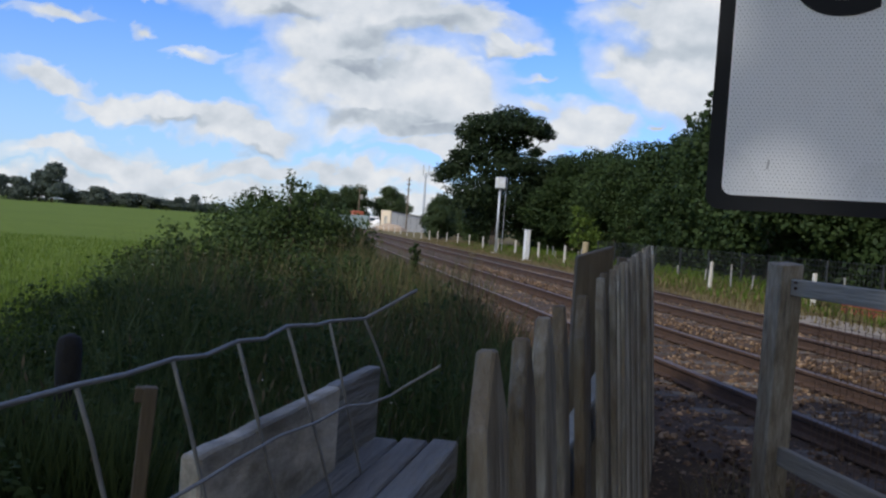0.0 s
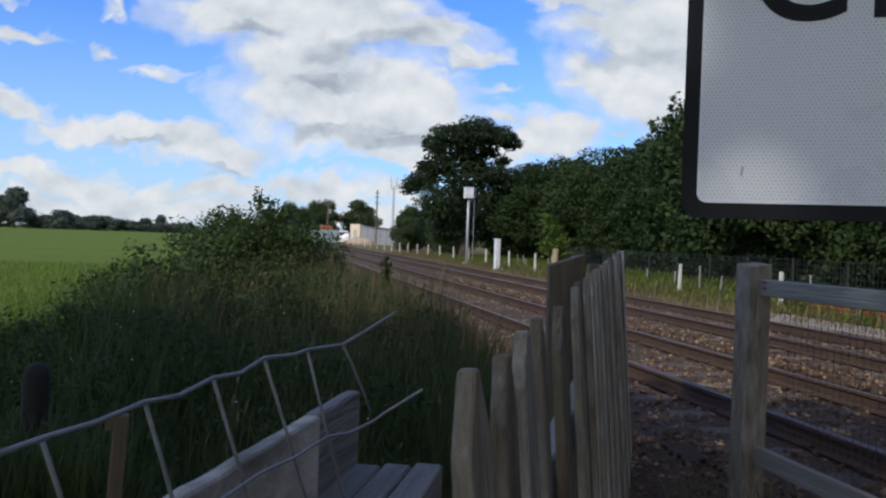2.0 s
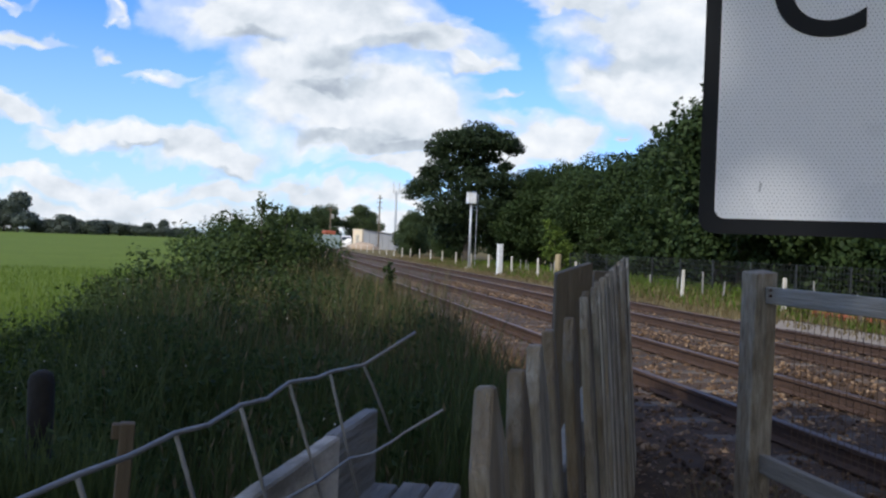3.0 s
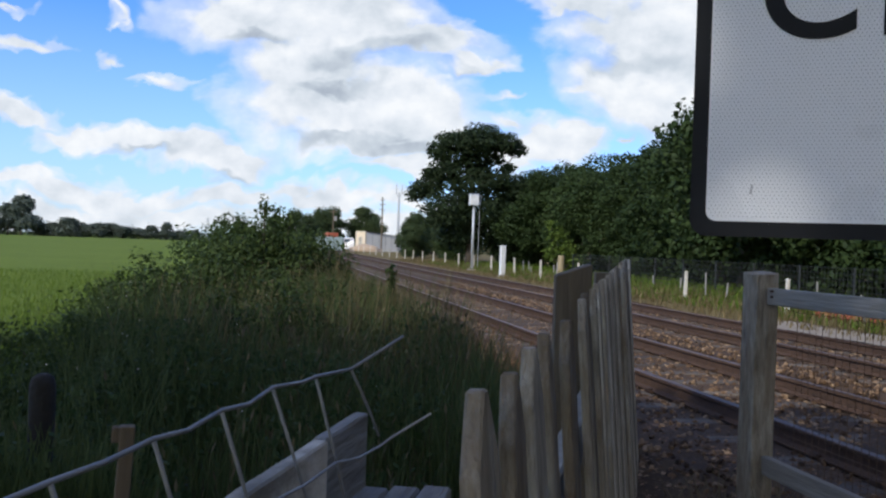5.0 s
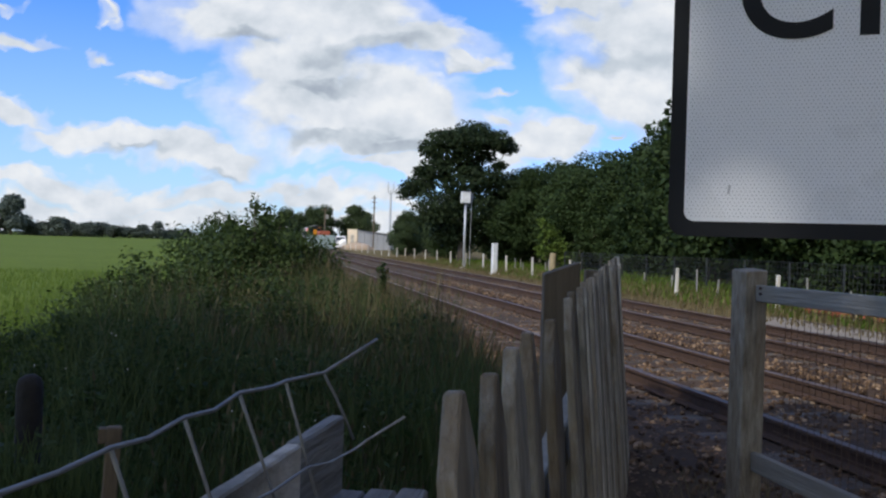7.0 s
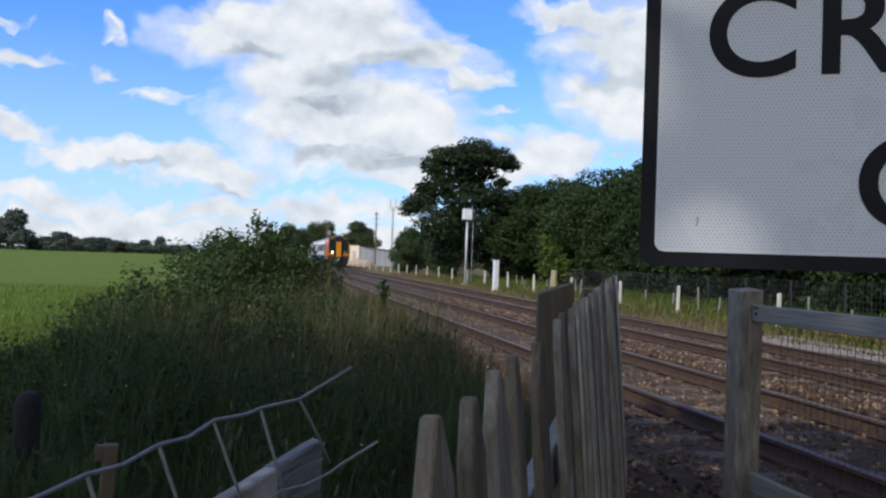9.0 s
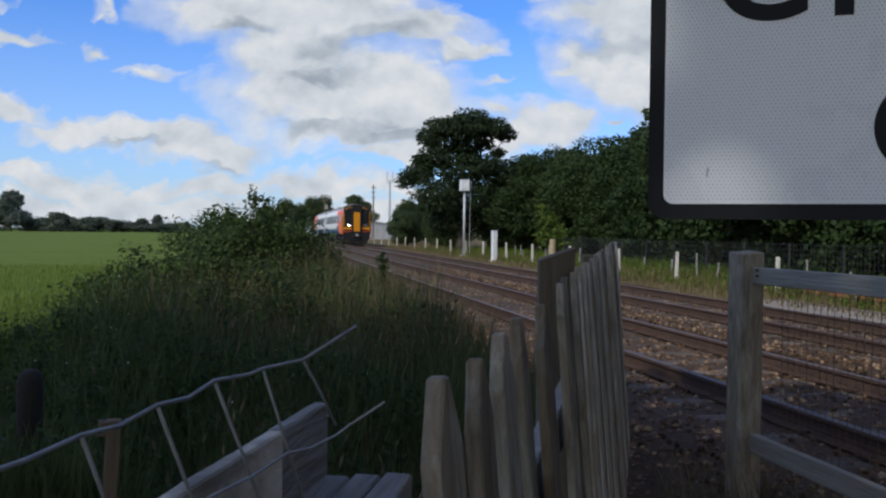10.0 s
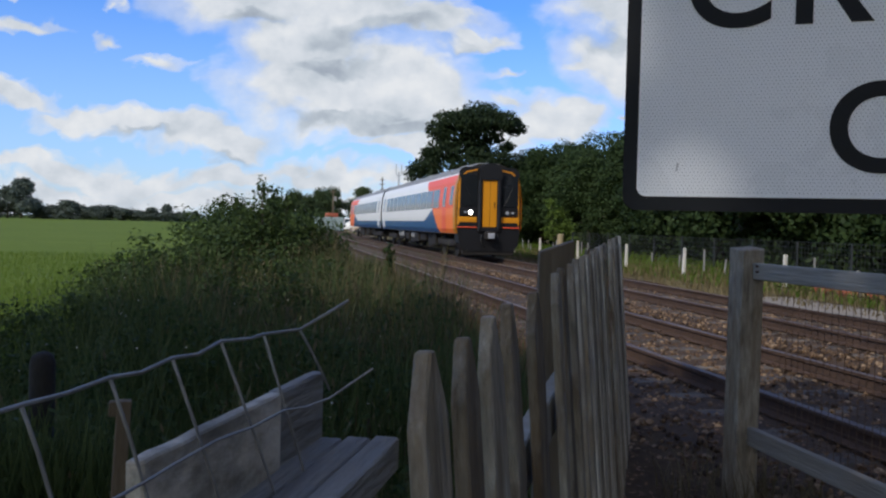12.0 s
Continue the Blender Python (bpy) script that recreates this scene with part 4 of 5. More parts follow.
def build_trees():
    rng = random.Random(12)
    # the tall tree over the wood
    rr = np.random.default_rng(3)
    bl = [(0.6, 0, 9.1, 1.7, 1.7, 0.8), (-1.3, 0.4, 8.7, 1.5, 1.6, 0.8), (2.3, -0.3, 8.6, 1.2, 1.3, 0.7), (0.2, -1.2, 8.5, 1.6, 1.3, 0.8), (1.2, 1.3, 8.8, 1.5, 1.3, 0.7), (-2.4, 0, 8.0, 1.0, 1.1, 0.6), (3.2, 0.5, 8.3, 0.8, 0.9, 0.5),
          (-2.0, -0.3, 6.6, 1.3, 1.3, 0.8), (-3.2, 0.2, 5.5, 1.2, 1.2, 0.7), (-4.0, -0.2, 5.0, 0.8, 0.9, 0.6), (1.9, -0.4, 6.0, 1.3, 1.3, 0.8), (0.0, -0.8, 5.6, 1.9, 1.6, 1.2), (3.2, 0.3, 5.4, 1.4, 1.4, 1.0), (-1.6, -1.0, 3.9, 1.9, 1.6, 1.2),
          (1.5, -0.9, 3.8, 1.9, 1.6, 1.2), (3.6, 0, 3.4, 1.6, 1.5, 1.1), (0, 0.5, 2.2, 2.6, 1.6, 1.0), (3.0, 0.3, 1.6, 1.8, 1.2, 0.9), (0.2, 0.2, 7.4, 1.2, 1.2, 0.8), (-1.3, 0, 7.5, 1.3, 1.2, 0.8), (1.6, 0.3, 7.6, 0.75, 0.75, 0.45), (2.6, 0.1, 7.0, 0.6, 0.6, 0.35), (-2.9, 0.1, 6.4, 0.8, 0.8, 0.5), (0.5, 0.2, 6.6, 1.1, 1.1, 0.7)]
    big = (mesh_of(trunk_bm(rr, 10.2, 0.3, bl, limbs=14), "trunk", M["bark"], True), leaves_on(rr, bl, 40000, 0.115, M["oak"], "crown", 0.4))
    tree("oak_tree", big, pose(14.9, 62, -0.3, 0, 0, -14), "tall dark oak with a broad flat crown over the wood edge").scale = (1.06, 1.06, 1.11)
    kinds = [tree_mesh(20 + k, 7.0, 5.6, 26000, 0.095, M["woodleaf"], 0.10, 24) for k in range(4)]
    for i in range(16):
        y = 12 + i * 3.9
        s = rng.uniform(0.94, 1.1) * (1.28 if y < 36 else 1.13 if y < 46 else 1.0)
        ob = tree("broadleaf_tree", kinds[i % 4], pose(20.2 + rng.uniform(-0.6, 1.2), y, -0.24, 0, 0, rng.uniform(0, 360)), "dense dark green broadleaf tree at the wood edge", "wood edge trees")
        ob.scale = (s, s, s)
    for i in range(12):
        y = 14 + i * 5
        s = rng.uniform(1.15, 1.3)
        ob = tree("broadleaf_tree", kinds[(i + 1) % 4], pose(25 + rng.uniform(-1.5, 1.5), y, -0.24, 0, 0, rng.uniform(0, 360)), "dense dark green broadleaf tree at the wood edge", "wood edge trees")
        ob.scale = (s, s, s)
    # unseen wood trees added along the line behind the viewer, to darken the fence
    for i in range(9):
        s = rng.uniform(1.05, 1.3)
        ob = tree("broadleaf_tree", kinds[i % 4], pose(18.6 + rng.uniform(-0.6, 1.2), -27 + i * 3.9, -0.24, 0, 0, rng.uniform(0, 360)), "dense dark green broadleaf tree at the wood edge", "wood edge trees")
        ob.scale = (s, s, s)
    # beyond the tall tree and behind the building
    # these crowns carry painted haze, paler than the near wood
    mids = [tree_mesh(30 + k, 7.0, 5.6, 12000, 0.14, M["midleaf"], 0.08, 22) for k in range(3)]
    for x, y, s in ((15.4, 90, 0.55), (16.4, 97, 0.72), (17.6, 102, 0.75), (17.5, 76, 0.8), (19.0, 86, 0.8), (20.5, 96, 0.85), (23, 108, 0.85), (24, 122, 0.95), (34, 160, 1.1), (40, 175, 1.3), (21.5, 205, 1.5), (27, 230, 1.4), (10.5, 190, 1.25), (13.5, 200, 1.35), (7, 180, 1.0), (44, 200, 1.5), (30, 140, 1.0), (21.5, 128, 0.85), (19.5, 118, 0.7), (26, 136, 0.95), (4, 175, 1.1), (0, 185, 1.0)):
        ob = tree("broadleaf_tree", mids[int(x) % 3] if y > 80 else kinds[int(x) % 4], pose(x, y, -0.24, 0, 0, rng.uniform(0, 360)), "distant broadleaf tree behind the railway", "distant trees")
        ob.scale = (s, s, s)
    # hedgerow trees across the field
    far = [tree_mesh(40 + k, 9.0, 9.0, 5000, 0.35, M["hazed_farleaf"], 0.08, 14) for k in range(3)]
    for x, y, w, h in ((-97.6, 350, 1.5, 1.45), (-103, 352, 1.3, 1.15), (-80, 352, 1.3, 0.82), (-86, 353, 0.9, 0.6), (-69, 351, 1.15, 0.72), (-75, 353, 0.8, 0.6), (-60, 352, 1.1, 0.6), (-64.5, 354, 0.9, 0.55), (-54, 353, 1.0, 0.52), (-49, 352, 0.9, 0.52),
                       (-43, 351, 0.75, 0.66), (-38, 354, 0.8, 0.42), (-92, 354, 0.9, 0.55), (-110, 352, 1.2, 1.0), (-118, 352, 1.2, 0.9), (-46, 500, 1.2, 0.5), (-34, 510, 1.2, 0.5), (-22, 500, 1.3, 0.55), (-10, 500, 1.2, 0.6), (2, 480, 1.2, 0.7), (-126, 350, 1.2, 1.0)):
        ob = tree("hedgerow_tree", far[int(abs(x)) % 3], pose(x, y, -0.24, 0, 0, rng.uniform(0, 360)), "far hedgerow tree across the green field", "hedgerow trees")
        ob.scale = (w, w, h * 1.15)
    hr = np.random.default_rng(77)
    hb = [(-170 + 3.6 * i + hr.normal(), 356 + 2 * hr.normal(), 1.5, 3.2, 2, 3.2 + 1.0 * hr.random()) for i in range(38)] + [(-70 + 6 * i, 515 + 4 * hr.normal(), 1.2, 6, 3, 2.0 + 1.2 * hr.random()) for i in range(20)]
    tagged(new("far_hedge", leaves_on(hr, hb, 26000, 0.35, M["hazed_farleaf"], "far_hedge", 0.3)), "low distant hedge along the far side of the field", "hedge", kind="stuff")


def build_bush():
    rng = np.random.default_rng(9)
    blobs = [(-0.1, 0.0, 1.55, 0.5, 0.5, 0.45), (0.15, 0.4, 1.9, 0.25, 0.3, 0.35), (-0.6, -0.3, 1.25, 0.55, 0.6, 0.5), (0.5, 0.2, 1.3, 0.6, 0.6, 0.5), (0.9, 0.4, 1.35, 0.4, 0.5, 0.4), (-1.0, 0.1, 1.0, 0.45, 0.5, 0.45),
             (1.3, 0.8, 1.1, 0.45, 0.6, 0.45), (0.0, -0.2, 0.8, 1.0, 0.9, 0.6), (1.0, 0.3, 0.7, 0.7, 0.8, 0.55), (-0.9, -0.2, 0.6, 0.6, 0.7, 0.5), (-0.05, 0.1, 2.15, 0.12, 0.14, 0.22), (-0.5, 0.1, 1.8, 0.12, 0.12, 0.2), (0.45, 0.3, 1.9, 0.12, 0.15, 0.2)]
    b = thing("elder_bush", "leafy green hawthorn bush with ragged shoots beside the field", "bush", pose(-0.05, 15.4, -0.24))
    for x, y, z, *_ in blobs[:9] + blobs[10:]:
        part("stem", tube([(x * 0.15, y * 0.15, 0), (x * 0.6, y * 0.6, z * 0.6), (x, y, z)], [0.035, 0.022, 0.008], 5), M["bark"], b)
    part("crown", leaves_on(rng, blobs, 12000, 0.040, M["bush"], "crown", 0.25), None, b)
    blobs2 = [(-1.0, 0, 1.1, 0.5, 0.6, 0.45), (-0.4, 0.3, 0.9, 0.6, 0.7, 0.5), (0.3, -0.2, 1.0, 0.5, 0.6, 0.45), (-1.4, 0.4, 0.7, 0.5, 0.5, 0.45), (0.9, 0.1, 0.8, 0.5, 0.7, 0.5), (0.1, 0.2, 1.35, 0.25, 0.3, 0.25)]
    crown2 = leaves_on(rng, blobs2, 5000, 0.04, M["bush"], "crown", 0.3)
    stems2 = [mesh_of(tube([(x * 0.15, y * 0.15, 0), (x * 0.6, y * 0.6, z * 0.6), (x, y, z)], [0.03, 0.02, 0.008], 5), "stem", M["bark"]) for x, y, z, *_ in blobs2]
    for x, y, s, r in ((-0.7, 11.8, 0.85, 0), (-1.5, 7.4, 0.55, 50), (-1.55, 9.4, 0.68, 120), (-1.3, 5.6, 0.5, 210), (-0.35, 8.9, 0.66, 170), (0.75, 11.2, 0.66, 300), (-0.85, 3.1, 0.5, 75), (1.9, 19.5, 0.5, 160), (0.3, 19, 1.15, 70), (-0.8, 22, 1.4, 140), (0.7, 26, 0.95, 30), (-0.6, 31, 1.2, 200), (0.9, 36, 0.95, 90), (0.6, 45, 1.0, 10), (-0.4, 56, 1.2, 60), (0.8, 70, 1.0, 80), (-1.0, 90, 1.4, 45)):
        o = thing("hawthorn_bush", "low ragged hawthorn bush on the railway verge", "bush", pose(x, y, -0.24, 0, 0, r), "verge bushes")
        for me in stems2:
            part("stem", me, None, o)
        part("crown", crown2, None, o)
        o.scale = (s, s, s)


def build_dock():
    rng = np.random.default_rng(52)
    d = thing("dock_plant", "tall dark leafy weed standing alone beside the ballast", "weed", pose(1.93, 12.7, -0.24))
    part("stem", tube([(0, 0, 0), (0.02, 0, 0.6), (0.0, 0, 1.15)], [0.012, 0.010, 0.004], 5), M["bark"], d)
    bl = [(0, 0, 0.25 + 0.17 * k, 0.12 - 0.008 * k, 0.12 - 0.008 * k, 0.14) for k in range(6)]
    part("foliage", leaves_on(rng, bl, 420, 0.045, M["nettle"], "foliage", 0.2), None, d)


def blades(rng, x, y, z, h, w, lean, material_, name):
    """Tapered bent blades: two quads each."""
    n = len(x)
    a = rng.random(n) * math.tau
    dx, dy = np.cos(a), np.sin(a)
    px, py = -dy * w, dx * w
    lx, ly = dx * lean * h, dy * lean * h
    base = np.stack([x, y, z], 1)
    off = np.stack([px, py, np.zeros(n)], 1)
    mid = base + np.stack([lx * 0.3, ly * 0.3, h * 0.55], 1)
    tip = base + np.stack([lx, ly, h], 1)
    v = np.stack([base - off, base + off, mid + off * 0.8, mid - off * 0.8, tip + off * 0.15, tip - off * 0.15], 1).reshape(-1, 3)
    i = np.arange(n)[:, None] * 6
    f = np.concatenate([i + np.array([0, 1, 2, 3]), i + np.array([3, 2, 4, 5])], 0)
    me = bpy.data.meshes.new(name)
    me.from_pydata(v.tolist(), [], f.tolist())
    me.materials.append(material_)
    return me


def verge_height(x, y):
    e = np.clip(np.minimum((x + 1.95) / 0.5, (2.95 - x) / 1.15), 0.10, 1)
    return np.clip((y - 1.2) / 4.2, 0.45, 1) * e * (0.74 + 0.24 * np.sin(x * 1.7 + y * 0.9) * np.sin(y * 0.6) + 0.16 * np.sin(x * 4.3 + y * 1.7) * np.sin(y * 2.1 - x))


def stalks(rng, x, y, z, h, w, head, material_, name):
    """Thin leaning stems that carry a drooping seed head each."""
    n = len(x)
    a = rng.random(n) * math.tau
    d = np.stack([np.cos(a), np.sin(a), np.zeros(n)], 1)
    off = np.stack([-d[:, 1], d[:, 0], np.zeros(n)], 1) * np.asarray(w)[:, None]
    base = np.stack([x, y, z], 1)
    lean = (0.08 + 0.22 * rng.random(n)) * h
    tip = base + d * lean[:, None] + np.stack([np.zeros(n), np.zeros(n), h], 1)
    hl = head * (0.6 + 0.8 * rng.random(n))
    end = tip + d * (hl * 0.5)[:, None] + np.stack([np.zeros(n), np.zeros(n), hl * 0.8], 1)
    mid = (tip + end) / 2
    wide = off / np.asarray(w)[:, None] * (hl * 0.085)[:, None]
    v = np.stack([base - off, base + off, tip + off * 0.6, tip - off * 0.6, tip, mid + wide, end, mid - wide], 1).reshape(-1, 3)
    i = np.arange(n)[:, None] * 8
    f = np.concatenate([i + np.array([0, 1, 2, 3]), i + np.array([4, 5, 6, 7])], 0)
    me = bpy.data.meshes.new(name)
    me.from_pydata(v.tolist(), [], f.tolist())
    me.materials.append(material_)
    return me


def build_verge():
    rng = np.random.default_rng(31)
    n = 3600
    y = 3.0 + 15 * rng.random(n) ** 1.2
    x = -2.3 + 4.7 * rng.random(n)
    keep = (x < -0.1 + 0.30 * y) & (np.sin(x * 1.9 + 0.6) + np.sin(y * 0.9 + x) > -0.9 + rng.random(n))
    x, y = x[keep], y[keep]
    h = np.maximum(verge_height(x, y), 0.35) * (0.85 + 0.45 * rng.random(len(x)))
    tagged(new("seeding_grass", stalks(rng, x, y, np.full(len(x), GZ), h, 0.0012 + 0.001 * rng.random(len(x)), 0.075, M["straw_dull"], "seeding_grass")), "tall brown seeding grass standing over the verge", "grass", kind="stuff")
    n = 5200
    y = 3.2 + 12 * rng.random(n) ** 1.3
    x = -1.7 - 1.7 * rng.random(n) ** 2.0
    h = 0.22 + 0.45 * rng.random(n) ** 1.6 * np.clip(1.4 + (x + 1.7) * 0.8, 0.25, 1.4)
    tagged(new("field_edge_grass", blades(rng, x, y, np.full(n, GZ), h, 0.0025 + 0.003 * rng.random(n), 0.45, M["crop"], "field_edge_grass")), "straggling green grass along the edge of the field", "grass", kind="stuff")
    n = 700
    y = 3.4 + 9 * rng.random(n) ** 1.3
    x = -1.6 - 1.8 * rng.random(n) ** 1.6
    tagged(new("field_edge_seed_heads", stalks(rng, x, y, np.full(n, GZ), 0.45 + 0.4 * rng.random(n), 0.0012 + 0.001 * rng.random(n), 0.06, M["grass"], "field_edge_seed_heads")), "thin seeding grass stems along the edge of the field", "grass", kind="stuff")
    n = 52000
    y = 2.7 + 40 * rng.random(n) ** 1.7
    x = -1.95 + 5.0 * rng.random(n)
    keep = (x < 0.2 + 0.34 * y) & (x > -0.4 - 0.5 * y) & (rng.random(n) < np.clip((2.75 - x) / 0.9, 0.06, 1))
    x, y = x[keep], y[keep]
    h = verge_height(x, y) * (0.45 + 0.95 * rng.random(len(x)) ** 1.5)
    tagged(new("verge_grass", blades(rng, x, y, np.full(len(x), GZ), h, 0.003 + 0.003 * rng.random(len(x)), 0.32, M["grass"], "verge_grass")), "tall rank grass on the railway verge", "grass", kind="stuff")
    n = 7000
    y = 7.0 + 45 * rng.random(n) ** 1.4
    x = -1.4 + 4.2 * rng.random(n) ** 0.7
    h = verge_height(x, y) * (0.8 + 0.6 * rng.random(n)) + 0.1
    tagged(new("dry_grass", blades(rng, x, y, np.full(n, GZ), h, 0.003 + 0.003 * rng.random(n), 0.3, M["straw"], "dry_grass")), "dry seeding grass stalks among the green verge", "grass", kind="stuff")
    # shorter grass round the fence foot and behind the stile
    n = 9000
    y = -4 + 7.2 * rng.random(n)
    x = -2.0 + 3.4 * rng.random(n)
    keep = x < 0.22 + 0.45 * (y - 0.6) - 0.1
    x, y = x[keep], y[keep]
    tagged(new("short_grass", blades(rng, x, y, np.full(len(x), GZ), 0.16 + 0.32 * rng.random(len(x)), 0.003 + 0.003 * rng.random(len(x)), 0.4, M["grass"], "short_grass")), "shaded rough grass round the foot of the fence", "grass", kind="stuff")
    # nettles and brambles: leaves in a rolling mass
    n = 40000
    y = 2.65 + 26 * rng.random(n) ** 1.5
    x = -1.9 + 4.4 * rng.random(n)
    keep = (x < -0.2 + 0.28 * y) & (x > -0.4 - 0.5 * y) & (np.sin(x * 2.3 + 1.0) * np.sin(y * 1.3) + 0.5 * np.sin(x * 5.1 + y * 2.7) > 0.9 * rng.random(n) - 0.75)
    x, y = x[keep], y[keep]
    z = GZ + verge_height(x, y) * (0.35 + 0.65 * rng.random(len(x)) ** 0.5) * 0.88
    d = rand_dirs(rng, len(x)) * 0.8 + np.array([0, -0.1, 0.7])
    d /= np.linalg.norm(d, axis=1)[:, None]
    t = np.cross(d, rand_dirs(rng, len(x)))
    t /= np.linalg.norm(t, axis=1)[:, None]
    b = np.cross(d, t)
    s = 0.018 + 0.022 * rng.random(len(x))
    tagged(new("undergrowth", quads_mesh("undergrowth", np.stack([x, y, z], 1), t * s[:, None], b * (0.55 * s)[:, None], M["nettle"])), "dark nettles and brambles in a tangled bank", "undergrowth", kind="stuff")
    n = 5200
    y = 5.5 + 30 * rng.random(n) ** 1.3
    x = 1.9 + 1.5 * rng.random(n)
    keep = x < 0.1 + 0.42 * y
    x, y = x[keep], y[keep]
    tagged(new("withered_grass", blades(rng, x, y, np.full(len(x), GZ), 0.08 + 0.30 * rng.random(len(x)) ** 2, 0.003 + 0.004 * rng.random(len(x)), 0.6, M["rusty_grass"], "withered_grass")), "withered brown grass beside the near rail", "grass", kind="stuff")
    n = 1500
    a, r = rng.random(n) * math.tau, 0.45 * rng.random(n) ** 0.6
    x, y = -0.80 + r * np.cos(a), 3.05 + 0.6 * r * np.sin(a)
    tagged(new("weed_clump", blades(rng, x, y, np.full(n, GZ), 0.55 + 0.28 * rng.random(n), 0.004 + 0.004 * rng.random(n), 0.25, M["grass"], "weed_clump")), "rank weeds growing up round an old dark post", "weeds", kind="stuff")
    # brown leaf litter on the trodden ground and the ballast's edge
    n = 5200
    y = 1.6 + 9 * rng.random(n) ** 1.2
    x = 0.9 + 3.0 * rng.random(n)
    keep = x > 0.35 + 0.42 * (y - 0.6) * (y < 4)
    x, y = x[keep], y[keep]
    d = rand_dirs(rng, len(x)) * 0.35 + np.array([0, 0, 1.0])
    d /= np.linalg.norm(d, axis=1)[:, None]
    t = np.cross(d, rand_dirs(rng, len(x)))
    t /= np.linalg.norm(t, axis=1)[:, None]
    q = 0.010 + 0.016 * rng.random(len(x))
    zz = np.where(x < 2.55, GZ + 0.03, np.where(x < 3.1, -0.22, -0.165)) + 0.01 * rng.random(len(x))
    tagged(new("leaf_litter", quads_mesh("leaf_litter", np.stack([x, y, zz], 1), t * q[:, None], np.cross(d, t) * (0.6 * q)[:, None], M["litter"])), "dead brown leaves scattered over the trodden ground", "litter", kind="stuff")
    # white umbels among the weeds
    n = 80
    y = 4 + 7 * rng.random(n)
    x = -1.3 + 2.3 * rng.random(n)
    z = GZ + verge_height(x, y) * (0.8 + 0.4 * rng.random(n))
    k = np.array([[1, 0, 0]]) * (0.003 + 0.005 * rng.random((n, 1)))
    q = np.array([[0, 0.8, 0.6]]) * (0.003 + 0.005 * rng.random((n, 1)))
    tagged(new("wild_flowers", quads_mesh("wild_flowers", np.stack([x, y, z], 1), k, q, M["white_post"])), "small white wild flowers among the weeds", "flowers", kind="stuff")
    # crop in the field
    n = 24000
    y = 5 + 30 * rng.random(n) ** 1.5
    x = -1.8 - (0.6 + 0.30 * y) * rng.random(n)
    h = 0.07 + 0.12 * rng.random(n)
    tagged(new("crop", blades(rng, x, y, np.full(n, GZ), h, 0.004 + 0.004 * rng.random(n), 0.5, M["crop"], "crop")), "young green cereal crop in the open field", "crop", kind="stuff")
    # far verge
    n = 16000
    y = 8 + 70 * rng.random(n) ** 1.3
    x = 10.8 + 5.5 * rng.random(n)
    h = 0.10 + 0.28 * rng.random(n) * np.clip((x - 10.6) / 2, 0.3, 1)
    tagged(new("far_verge_grass", blades(rng, x, y, np.full(n, GZ), h, 0.010 + 0.010 * rng.random(n), 0.4, M["straw"], "far_verge_grass")), "straw-coloured grass between the far track and the wood", "grass", kind="stuff")
    n = 16000
    y = 8 + 60 * rng.random(n) ** 1.2
    x = 12.0 + 6.5 * rng.random(n)
    h = 0.15 + 0.35 * rng.random(n) * np.clip((x - 11.6) / 3, 0.3, 1)
    tagged(new("far_verge_weeds", blades(rng, x, y, np.full(n, GZ), h, 0.012 + 0.014 * rng.random(n), 0.5, M["crop"], "far_verge_weeds")), "green weeds along the foot of the wood", "grass", kind="stuff")
    # weeds round the gate post and the fence foot
    n = 420
    a, r = rng.random(n) * math.tau, 0.5 * rng.random(n) ** 0.7
    x, y = 2.75 + r * np.cos(a), 3.7 + r * np.sin(a) * 1.6
    tagged(new("fence_weeds", blades(rng, x, y, np.full(n, GZ - 0.02), 0.10 + 0.26 * rng.random(n), 0.002 + 0.003 * rng.random(n), 0.5, M["straw_dull"], "fence_weeds")), "thin weeds round the foot of the fence post", "weeds", kind="stuff")


build_trees()
build_bush()
build_dock()
build_verge()


def build_shade_trees():
    """Unseen trees beside and behind the viewer, whose shade lies over the foot crossing."""
    mesh = tree_mesh(61, 12.0, 7.0, 4600, 0.21, M["woodleaf"], 0.45, 22)
    # the last one is added to cut skylight from above the fence
    for x, y, s, r in ((-5.4, -2.4, 0.86, 150), (-9.4, -2.4, 1.0, 80), (-6.6, -6.6, 1.05, 10), (2.4, -3.2, 0.85, 40)):
        ob = tree("shade_tree", mesh, pose(x, y, -0.24, 0, 0, r), "unseen leafy tree whose shade falls over the crossing", "crossing trees")
        ob.scale = (s, s, s)
    # unseen trees added to keep skylight from the right off the pales
    hedge = tree_mesh(62, 10.0, 7.5, 9000, 0.2, M["oak"], 0.06, 30)
    for x, y, s, r in ((13.2, 7.5, 0.95, 20), (12.8, 2.0, 1.05, 150), (13.0, -4.0, 1.1, 260), (12.6, -10.0, 1.05, 80), (13.2, -16.0, 1.1, 310)):
        ob = tree("shade_tree", hedge, pose(x, y, -0.24, 0, 0, r), "unseen dark dense tree added beside the far track to block skylight", "crossing trees")
        ob.scale = (s, s, s)


build_shade_trees()


